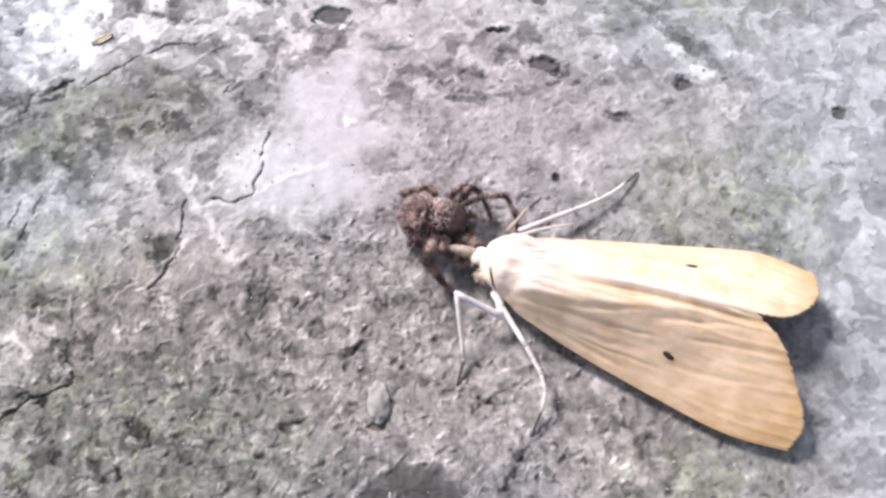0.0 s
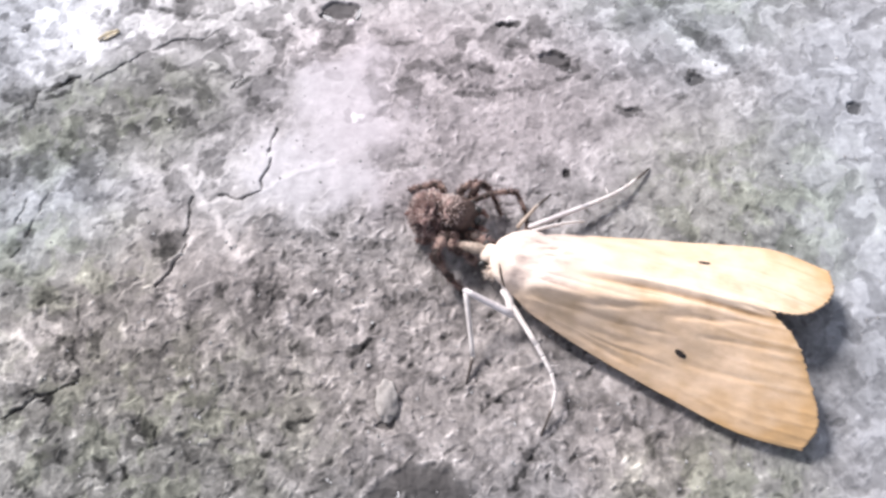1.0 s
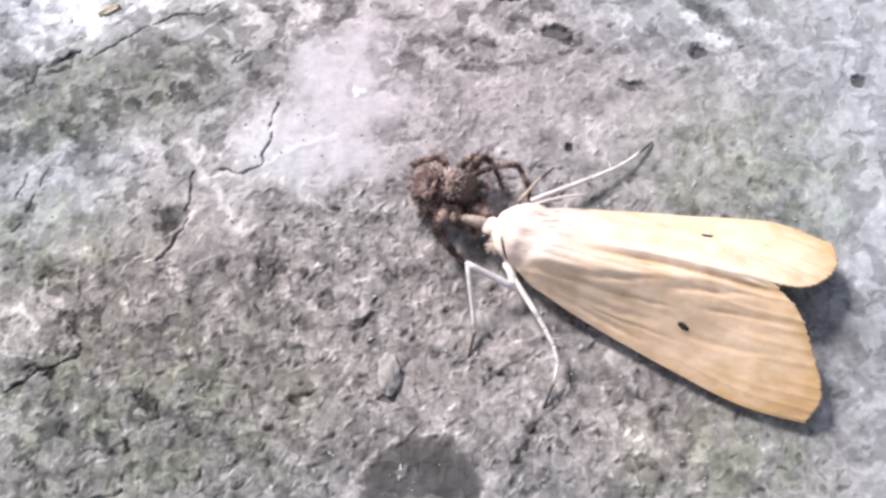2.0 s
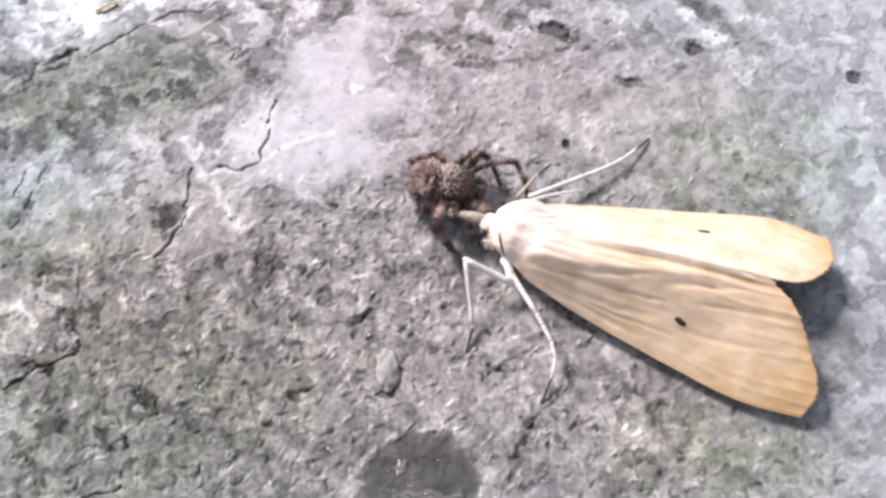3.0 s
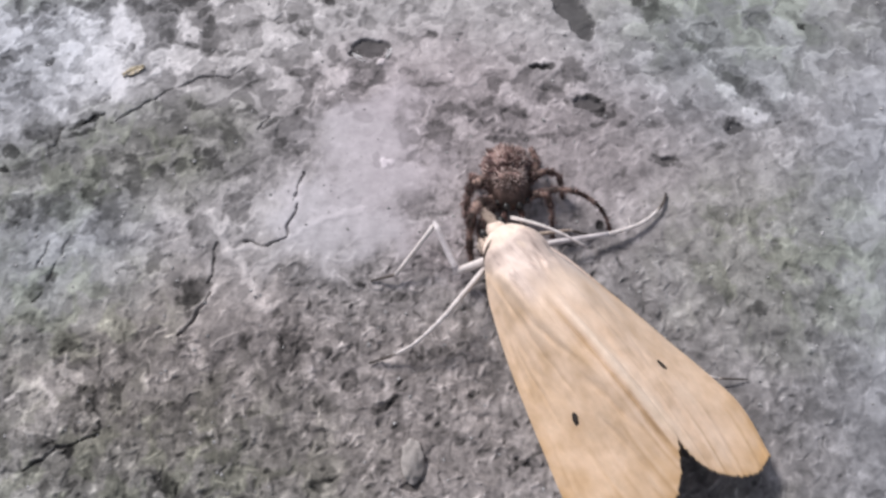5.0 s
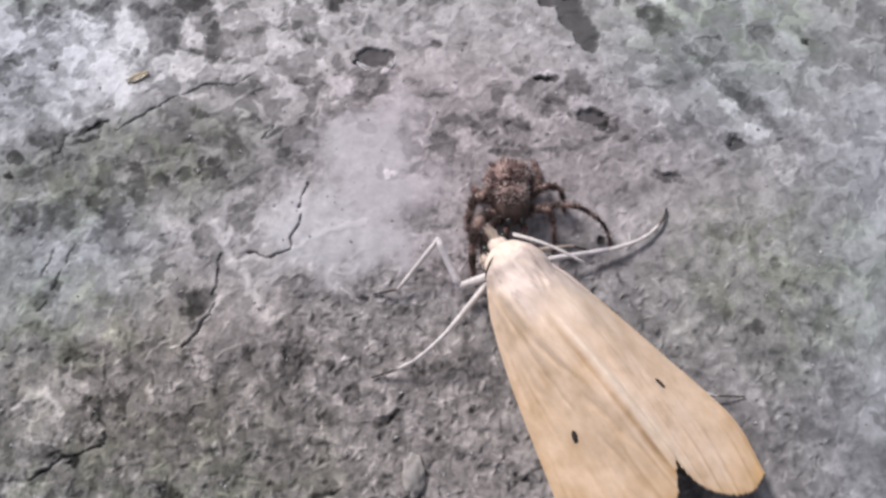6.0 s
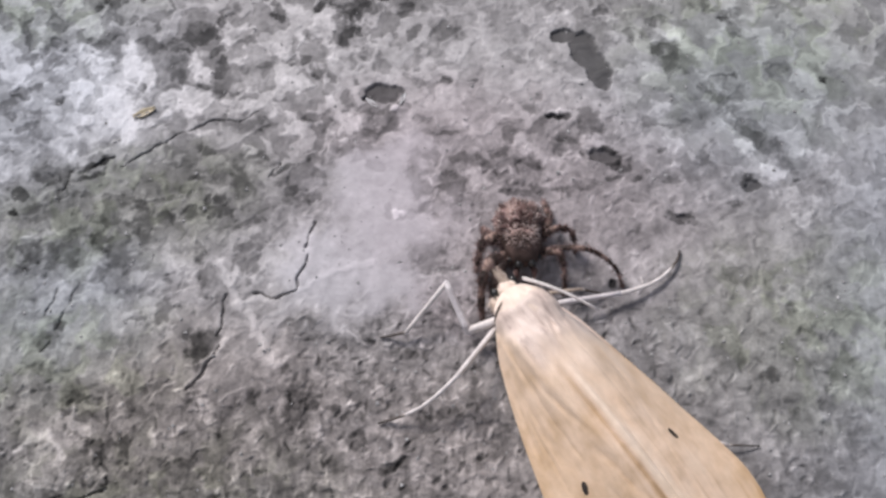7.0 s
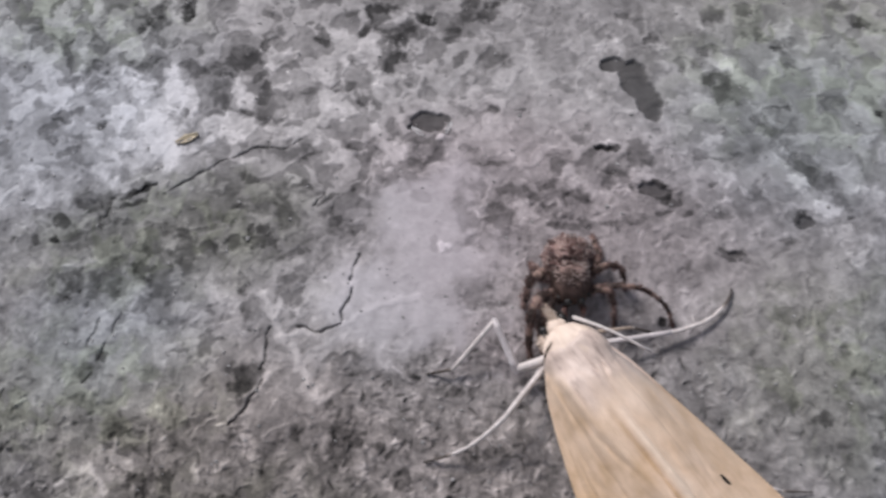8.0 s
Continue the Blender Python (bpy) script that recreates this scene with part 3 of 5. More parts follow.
FAR_STAINS = [
    (6.88, 15.75, 0.22, 0.38, 2, -49), (8.49, 15.17, 0.60, 0.25, 2, -57), (9.00, 14.41, 0.43, 0.62, 2, -57), (9.67, 14.43, 0.38, 0.62, 2, -46),
    (7.71, 15.93, 0.33, 0.38, 2, -30), (8.51, 18.68, 0.39, 0.52, 2, -42), (10.06, 19.05, 0.28, 0.33, 1, -53), (10.81, 17.77, 0.55, 0.45, 2, -34),
    (7.90, 17.37, 0.55, 0.80, 2, -19), (11.71, 16.83, 0.44, 0.22, -10, -72), (12.29, 17.33, 0.40, 0.31, 36, -46), (12.22, 16.22, 0.27, 0.44, 2, -42),
    (15.94, 18.39, 0.71, 0.25, -27, -57), (14.94, 19.50, 0.55, 0.26, 1, -38), (14.10, 14.41, 0.43, 0.55, 2, -34), (16.16, 13.62, 0.16, 0.18, 2, -72),
]
FAR_BLOOMS = [
    (7.93, 18.08, 0.19, 0.29, 2, 42), (8.81, 16.12, 0.60, 0.41, -52, 42), (8.23, 15.54, 0.27, 0.19, 2, 27), (11.78, 17.79, 0.78, 0.45, -10, 38),
    (5.68, 16.83, 0.39, 0.38, 2, 30), (6.92, 17.02, 0.61, 0.96, 2, 11), (7.76, 13.91, 0.38, 0.43, 2, 23), (6.54, 13.73, 0.43, 0.49, 2, 27),
    (11.12, 16.03, 0.38, 0.38, 2, 27), (13.35, 16.88, 0.68, 1.27, 2, 19), (10.79, 12.94, 0.32, 0.18, 2, 27), (3.60, 16.77, 0.71, 0.38, -21, 19),
    (11.47, 11.18, 0.32, 0.64, 18, 46), (9.48, 10.82, 0.21, 0.23, 2, 27), (9.66, 9.29, 0.32, 0.14, -31, 49), (12.15, 9.75, 0.66, 0.23, -26, 46),
]
EDGE_STAINS = [
    (-22.44, 10.27, 0.50, 0.27, 13, -61), (-21.84, 9.99, 0.82, 0.42, 2, -38), (-23.73, 11.29, 0.22, 0.43, 2, -53), (-22.18, 11.18, 0.28, 0.25, 2, -46),
    (-22.89, 9.66, 0.55, 0.24, 2, -38), (-23.44, 8.90, 0.33, 0.36, 2, -53), (-22.71, 8.62, 0.55, 0.29, -20, -34), (-21.56, 9.10, 0.27, 0.89, 2, -34),
    (-22.23, 6.67, 0.27, 0.29, 2, -76), (-22.41, 5.84, 0.19, 0.20, 2, -95), (-23.27, 5.73, 0.21, 0.20, 2, -46), (-21.59, 6.07, 0.32, 0.29, 2, -38),
    (-22.99, 7.16, 0.54, 0.23, 2, -34), (-24.10, 7.99, 0.27, 0.18, 23, -30), (-25.71, 11.38, 0.39, 0.31, 2, -38), (-25.64, 10.32, 0.39, 0.37, 2, -23),
]
LEDGE_STAINS = [
    (-20.89, 7.52, 0.76, 0.52, -9, -53), (-20.26, 6.96, 0.27, 0.40, 2, -57), (-20.28, 7.97, 0.33, 0.34, -30, -38), (-18.84, 8.31, 0.44, 0.20, 23, -91),
    (-18.89, 7.73, 0.54, 0.14, 23, -72), (-20.10, 7.69, 0.22, 0.57, -30, -57), (-20.45, 9.88, 0.22, 0.12, 2, -34), (-20.32, 9.05, 0.14, 0.12, 2, -34),
    (-18.45, 9.35, 0.28, 0.12, -25, -30), (-17.46, 6.21, 0.80, 0.40, 2, -42), (-16.25, 6.11, 0.42, 0.34, 2, -49), (-15.51, 6.55, 0.67, 0.17, 13, -42),
    (-17.76, 5.49, 0.53, 0.39, 2, -46), (-15.12, 5.58, 0.37, 0.39, 2, -46), (-16.40, 5.26, 0.37, 0.28, 2, -38), (-19.30, 6.85, 0.37, 0.12, 2, -42),
]
SLOPE_STAINS = [
    (-13.52, 9.01, 0.54, 0.26, 2, -49), (-12.70, 7.65, 0.67, 0.63, 2, -34), (-11.90, 7.67, 0.37, 0.72, 2, -46), (-13.26, 6.63, 0.13, 0.28, 2, -65),
    (-12.72, 6.59, 0.32, 0.28, 2, -53), (-12.52, 5.95, 0.79, 0.28, 2, -49), (-14.10, 5.90, 0.37, 0.34, 2, -46), (-13.77, 7.61, 0.37, 0.14, 2, -34),
    (-11.16, 5.44, 0.53, 0.17, 23, -49), (-11.18, 8.56, 0.80, 0.41, 2, -30), (-11.45, 7.12, 0.42, 0.28, 2, -34), (-10.94, 8.86, 0.27, 0.12, 2, -38),
    (-9.95, 8.17, 0.55, 0.14, 44, -68), (-9.19, 7.11, 0.43, 0.14, 23, -49), (-9.75, 7.46, 0.42, 0.17, -9, -34), (-9.55, 6.61, 0.66, 0.28, 2, -27),
]
VEIL_STAINS = [
    (-8.38, 6.79, 0.32, 0.17, 23, -34), (-8.66, 8.79, 0.16, 0.29, -20, -46), (-6.96, 9.28, 0.48, 0.41, 2, -38), (-6.26, 8.86, 0.37, 0.41, 2, -30),
    (-5.58, 8.60, 0.37, 0.23, 2, -30), (-8.56, 11.06, 0.60, 0.15, 13, -61), (-7.89, 11.17, 0.38, 0.18, 24, -53), (-11.65, 10.60, 0.81, 0.42, 2, -49),
    (-11.12, 10.77, 0.38, 0.54, 2, -46), (-12.48, 10.73, 0.54, 0.30, 2, -34), (-2.19, 10.31, 0.48, 0.12, -9, -46), (-2.86, 10.29, 0.27, 0.15, 2, -27),
    (-3.22, 9.25, 0.67, 0.29, -9, -34), (-3.45, 8.24, 0.42, 0.46, 2, -38), (-1.36, 8.94, 0.37, 0.29, 2, -49), (-0.43, 8.77, 0.53, 0.23, -14, -38),
]
VEIL_BLOOMS = [
    (-10.36, 8.30, 0.22, 0.11, 44, 34), (-6.90, 10.60, 0.81, 0.65, 2, 42), (-9.75, 10.66, 0.81, 0.60, 2, 19), (-8.30, 9.38, 0.94, 0.59, 2, 15),
    (-11.51, 9.13, 0.21, 0.15, 2, 48), (-13.10, 11.46, 0.96, 0.42, 2, 30), (-14.98, 11.10, 0.68, 0.42, 2, 30), (-14.01, 9.79, 0.44, 0.18, 24, 19),
    (3.01, 11.51, 0.33, 0.12, 24, 38), (4.97, 9.95, 0.66, 0.40, -15, 38), (3.64, 9.04, 0.58, 0.11, -4, 30), (1.67, 9.41, 0.21, 0.23, 2, 27),
    (-2.77, 7.55, 0.10, 0.23, 2, 42), (-3.00, 6.84, 0.21, 0.11, 2, 27), (-4.27, 6.04, 0.16, 0.22, -40, 46), (0.24, 7.79, 0.65, 0.57, 2, 11),
]
SPIDER_STAINS = [
    (3.27, 11.25, 0.53, 0.21, 2, -99), (4.73, 10.97, 0.75, 0.53, -9, -57), (2.34, 10.60, 0.38, 0.57, -31, -34), (3.52, 9.91, 0.42, 0.58, 2, -38),
    (2.07, 11.78, 0.38, 0.36, 2, -34), (1.01, 10.26, 0.27, 0.35, 2, -49), (0.35, 9.37, 0.37, 0.35, 2, -46), (1.81, 8.84, 0.53, 0.28, -20, -49),
    (1.02, 7.82, 0.42, 0.22, -20, -42), (1.29, 7.40, 0.65, 0.22, -3, -49), (2.59, 7.59, 0.42, 0.28, 2, -49), (3.63, 7.48, 0.65, 0.17, 2, -46),
    (4.67, 7.65, 0.36, 0.23, 2, -27), (0.74, 10.99, 0.38, 0.15, 13, -30), (-1.72, 7.72, 0.53, 0.70, 23, -53), (-2.24, 7.42, 0.37, 0.22, 23, -57),
]
BESIDE_STAINS = [
    (-3.15, 7.25, 0.52, 0.39, 2, -46), (-3.12, 6.41, 0.57, 0.33, 2, -46), (-1.17, 6.48, 0.52, 0.56, 2, -27), (-1.44, 7.03, 0.31, 0.14, 2, -38),
    (-3.69, 11.00, 0.27, 0.18, 2, -30), (-3.88, 5.97, 0.26, 0.28, 2, -30), (-4.67, 6.22, 0.16, 0.39, 2, -30), (5.22, 9.24, 0.66, 0.29, 13, -91),
    (5.61, 8.96, 0.53, 0.34, -20, -72), (6.38, 8.56, 0.21, 0.40, 2, -46), (7.98, 9.56, 0.16, 0.17, 2, -57), (5.97, 8.12, 0.36, 0.08, -4, -49),
    (6.88, 8.01, 0.21, 0.11, 13, -49), (8.04, 10.92, 0.66, 0.18, -4, -42), (7.41, 8.37, 0.16, 0.11, 2, -46), (8.30, 8.06, 0.65, 0.22, -20, -27),
]
STREAK_STAINS = [
    (8.88, 6.17, 0.42, 0.25, 2, -66), (9.47, 5.88, 0.18, 0.12, -19, -45), (12.40, 7.83, 0.36, 0.34, 2, -87), (14.46, 8.07, 0.18, 0.20, 24, -65),
    (11.43, 6.77, 0.36, 0.17, 2, -42), (10.30, 9.12, 0.36, 0.23, 2, -34), (11.90, 8.04, 0.36, 0.23, 2, -34), (11.37, 11.62, 0.83, 0.45, -42, -38),
    (12.84, 10.20, 1.65, 0.50, -43, -36), (13.91, 9.09, 1.22, 0.38, -43, -38), (9.77, 11.42, 1.06, 0.59, 2, -34), (11.50, 13.66, 0.38, 0.09, 2, -42),
    (11.02, 12.35, 0.70, 0.34, -42, -49), (11.96, 12.53, 0.37, 0.30, 2, -27), (8.76, 12.28, 0.21, 0.18, 2, -42), (5.69, 12.34, 0.27, 0.24, 2, -27),
]
STREAK_BLOOMS = [
    (13.22, 8.50, 0.80, 0.39, -36, 42), (14.35, 9.68, 0.67, 0.99, 35, 23), (15.06, 11.73, 0.53, 0.59, 2, 23), (8.77, 9.78, 0.37, 0.41, 2, 34),
    (8.72, 8.78, 0.36, 0.14, 2, 30), (6.33, 11.17, 0.54, 0.29, -20, 19), (8.21, 11.82, 0.37, 0.42, 2, 34), (10.57, 9.27, 0.11, 0.28, 29, 46),
    (14.55, 6.19, 0.46, 0.27, 2, 34), (14.14, 7.28, 0.64, 0.39, 2, 23), (6.85, 3.64, 1.00, 0.48, 2, 19), (12.32, -1.24, 0.34, 0.20, 2, -49),
    (11.31, 3.27, 0.75, 0.37, 23, -27), (9.70, 1.15, 0.49, 0.26, 2, -27), (13.70, 2.32, 0.62, 0.41, 2, 23), (7.43, -0.44, 0.39, 0.20, 2, -30),
]
MARKS = [LEFT_STAINS, CRACK_STAINS, LEFT_BLOOMS, MIDDLE_STAINS, HOLLOW_STAINS, SOIL_STAINS, CHIP_STAINS, MIDDLE_BLOOMS, ALGAE_STAINS, LOW_STAINS, LOW_BLOOMS, NEAR_STAINS_AND_SHADE, RING_STAINS, RING_BLOOMS, RIGHT_BLOOMS, CORNER_STAINS, UPPER_LEFT_STAINS, UPPER_LEFT_BLOOMS, CRUST_STAINS, CRUST_BLOOMS, CRUST_GAPS, PIT_STAINS, UPPER_STAINS, FAR_STAINS, FAR_BLOOMS, EDGE_STAINS, LEDGE_STAINS, SLOPE_STAINS, VEIL_STAINS, VEIL_BLOOMS, SPIDER_STAINS, BESIDE_STAINS, STREAK_STAINS, STREAK_BLOOMS]
# The broad run of the stone's tone, and a painted wing shadow, in the same terms.
BROAD = [
    (-14, -9, 8, 5.5, 0, -24), (-17, -3, 6, 3, 0, -4), (-16, 1.5, 4.5, 3, 0, 20), (-16.5, 6.3, 6, 2.4, 15, -16),
    # The patch of -14 darkens the stone as the wings' soft shadow.
    (-10.2, 3.2, 2.4, 2.4, 0, 26), (-19, 12, 3.6, 3.0, 0, 46), (17.5, -10, 4, 4, 0, 10), (15.2, -6.4, 2.2, 3.4, 20, -14), (20.5, 1, 4, 7, 0, 14), (5, 7, 8, 4.5, 0, 10),
    (1, 13.5, 5.5, 3.6, 0, 26), (-11, 14.5, 5, 3.6, 0, 24), (-24, 12.5, 3.5, 5, 0, 32), (9.5, -11, 4, 2.4, 0, -16), (12.5, 15, 6, 5, 0, 4), (19, 8, 3, 3, 0, 20),
]
SATIN = [(-5.4, 5.4, 2.7, 3.4, -8), (-4.9, 8.0, 2.3, 2.0, 0), (-5.4, 2.3, 3.3, 1.6, 5), (-7.3, 3.6, 1.5, 1.6, 0)]
GREEN = [(13, 16, 6, 5, 0), (-14, -9.5, 8, 4.5, 0), (-20, -1.5, 6, 3, 0), (-17.5, 6.0, 6, 2.6, 15), (11, -12.5, 4, 2.6, 0), (-23, 18, 5, 2.5, 0), (14, 1, 5, 4, 0)]
BROWN = [(-13, -4, 7, 4.5, 0), (-2, -6, 10, 5.5, 0), (-9, -3, 4, 3, 0), (8, -9, 4, 4, 0)]
ROSY = [(1, 6.5, 8, 5, 0), (-2, 10, 6, 3, 0), (0, 2, 4, 2, 0)]
COOL = [(-24, 13, 7, 7, 0), (20, 0, 5, 16, 0), (13, 13, 6, 5, 0), (-19.5, 1.5, 4, 3.5, 0)]
# Thin whitish mineral veins.
VEINS = [
    [(-12.3, 3.5), (-11.9, 2.6), (-11.5, 1.8), (-11.2, 1.3)], [(-11.6, 3.2), (-11.6, 2.3)], [(-11.3, 1.6), (-10.4, 1.75), (-9.8, 1.5)],
    [(-10.8, 1.1), (-10.3, 0.3), (-9.9, -0.7)], [(-10.5, 0.9), (-10.5, 0.0)], [(-8.6, 2.2), (-7.3, 3.0), (-6.3, 3.35), (-5.4, 3.6)],
    [(-11.75, -0.2), (-12.0, -0.75), (-12.3, -1.1)], [(-9.4, -1.4), (-8.9, -1.0)], [(-20.5, -5.3), (-19.2, -4.6), (-18.2, -5.6)],
]
# Thin pale rims.
RIMS = [[(-2.6, -11.0), (-1.9, -10.72), (-0.5, -10.72), (0.2, -11.1)], [(-2.65, -11.05), (-3.3, -11.7), (-3.9, -12.3), (-3.75, -12.9)], [(5.95, 2.85), (6.15, 2.8)]]
# Cracks: width, depth, then the way they take.
LEFT_CRACKS = [
    (0.06, 0.2, [(-8.18, 5.55), (-8.35, 4.9), (-8.53, 4.3)]),
    (0.07, 0.22, [(-8.32, 3.9), (-8.72, 2.8), (-8.74, 2.2), (-9.41, 1.92), (-9.66, 1.73), (-10.2, 1.92), (-10.6, 1.93)]),
    (0.052, 0.2, [(-11.83, 1.85), (-12.01, 1.56), (-12.03, 0.4), (-12.1, -0.03)]),
    (0.07, 0.2, [(-11.98, -0.6), (-12.14, -0.88), (-12.43, -1.43), (-12.76, -1.98), (-13.23, -2.52)]),
    (0.052, 0.13, [(-17.61, 8.21), (-16.12, 9.28), (-14.86, 10.06), (-13.31, 10.85), (-12.21, 10.74), (-11.3, 11.28)]),
    (0.051, 0.12, [(-19.88, 7.99), (-20.34, 6.68)]),
]
OTHER_CRACKS = [
    (0.05, 0.10, [(-19.65, 2.67), (-19.88, 1.49), (-20.18, 0.77)]),
    (0.05, 0.12, [(-18.68, 2.34), (-19.06, 1.62), (-19.37, 0.61), (-19.73, -0.53), (-20.06, -0.94)]),
    (0.07, 0.2, [(-19.22, -8.44), (-18.66, -8.13), (-17.9, -7.52), (-17.19, -7.34), (-16.5, -7.0), (-16.21, -6.93)]),
    (0.06, 0.16, [(-15.28, -13.22), (-14.84, -13.07), (-14.49, -13.05), (-13.93, -12.91), (-13.6, -12.73)]),
    (0.06, 0.14, [(-9.97, 8.45), (-10.45, 7.86)]),
    (0.05, 0.10, [(3.42, -10.5), (3.15, -11.09), (2.6, -11.83)]),
    (0.06, 0.14, [(-18.95, 8.3), (-18.4, 8.55), (-17.95, 8.75)]),
]
CRACKS = LEFT_CRACKS + OTHER_CRACKS


def oval(x, y, spec, soft, ragged=0.0):
    cx, cy, rx, ry, turn = spec[:5]
    a = radians(turn)
    u, v = (x - cx) * math.cos(a) + (y - cy) * math.sin(a), (y - cy) * math.cos(a) - (x - cx) * math.sin(a)
    return 1 - step(1 - soft, 1 + soft, np.sqrt((u / rx) ** 2 + (v / ry) ** 2) + ragged)


def window(axes, cx, cy, reach):
    """The stretch of the lattice of points within reach of a place."""
    xs, ys = axes
    i, j = np.searchsorted(xs, (cx - reach, cx + reach))
    k, l = np.searchsorted(ys, (cy - reach, cy + reach))
    return slice(k, l), slice(i, j)


def any_of(axes, x, y, specs, soft, slack=1.6):
    out = np.zeros(x.shape)
    for spec in specs:
        w = window(axes, spec[0], spec[1], max(spec[2], spec[3]) * (1 + soft) + slack)
        out[w] = np.maximum(out[w], oval(x[w], y[w], spec, soft))
    return out


def marks(axes, x, y, specs, soft, ragged):
    """The darkest and the palest of overlapping marks, added up."""
    low, high = np.zeros(x.shape), np.zeros(x.shape)
    for spec in specs:
        w = window(axes, spec[0], spec[1], max(spec[2], spec[3]) * (1.6 + soft) + 0.8)
        m = oval(x[w], y[w], spec, soft, ragged[w]) * spec[5]
        low[w], high[w] = np.minimum(low[w], m), np.maximum(high[w], m)
    return low, high


def groove(axes, x, y, way):
    """The distance to a broken line, near it."""
    best = np.full(x.shape, 9.0)
    for (ax, ay), (bx, by) in zip(way, way[1:]):
        w = window(axes, (ax + bx) / 2, (ay + by) / 2, math.hypot(bx - ax, by - ay) / 2 + 1.2)
        lx, ly = bx - ax, by - ay
        t = np.clip(((x[w] - ax) * lx + (y[w] - ay) * ly) / (lx * lx + ly * ly), 0, 1)
        best[w] = np.minimum(best[w], np.hypot(x[w] - ax - t * lx, y[w] - ay - t * ly))
    return best


def flakes(x, y, size, seed):
    """Broken little plates: the height of each, flat but tilted, and a tone that is its own."""
    rng = np.random.RandomState(seed)
    jx, jy, tall, tx, ty, tone = rng.rand(6, 256, 256)
    gx, gy = x / size + 128.0, y / size + 128.0
    ix, iy = np.floor(gx).astype(np.int64), np.floor(gy).astype(np.int64)
    best, out, own = np.full(x.shape, 9.0), np.zeros(x.shape), np.zeros(x.shape)
    for a in (-1, 0, 1):
        for b in (-1, 0, 1):
            cx, cy = (ix + a) % 256, (iy + b) % 256
            dx, dy = gx - ix - a - jx[cx, cy], gy - iy - b - jy[cx, cy]
            d = dx * dx + dy * dy
            nearer = d < best
            best = np.where(nearer, d, best)
            out = np.where(nearer, tall[cx, cy] + 1.5 * (tx[cx, cy] - 0.5) * dx + 1.5 * (ty[cx, cy] - 0.5) * dy, out)
            own = np.where(nearer, tone[cx, cy], own)
    return out - 0.5, own - 0.5


def chips(axes, x, y, count, seed, area, room):
    """Little splinters and gouges strewn over the stone: height and tone, where there is room for them. The tone paints
    shade into gouges and light onto splinters.
    """
    rng = random.Random(seed)
    z, tone = np.zeros(x.shape), np.zeros(x.shape)
    for _ in range(count):
        cx, cy = rng.uniform(area[0], area[1]), rng.uniform(area[2], area[3])
        long, wide, turn = rng.uniform(0.12, 0.30) * rng.uniform(0.7, 1.3), rng.uniform(0.05, 0.11), rng.gauss(55, 38)
        sunk = rng.random() < 0.5
        w = window(axes, cx, cy, 0.7)
        if not z[w].size:
            continue
        m = oval(x[w], y[w], (cx, cy, long, wide, turn), 0.45) * room[w]
        z[w] += m * (-rng.uniform(0.02, 0.06) if sunk else rng.uniform(0.02, 0.06))
        tone[w] += m * (-rng.uniform(16, 54) if sunk else rng.uniform(10, 42))
    return z, tone


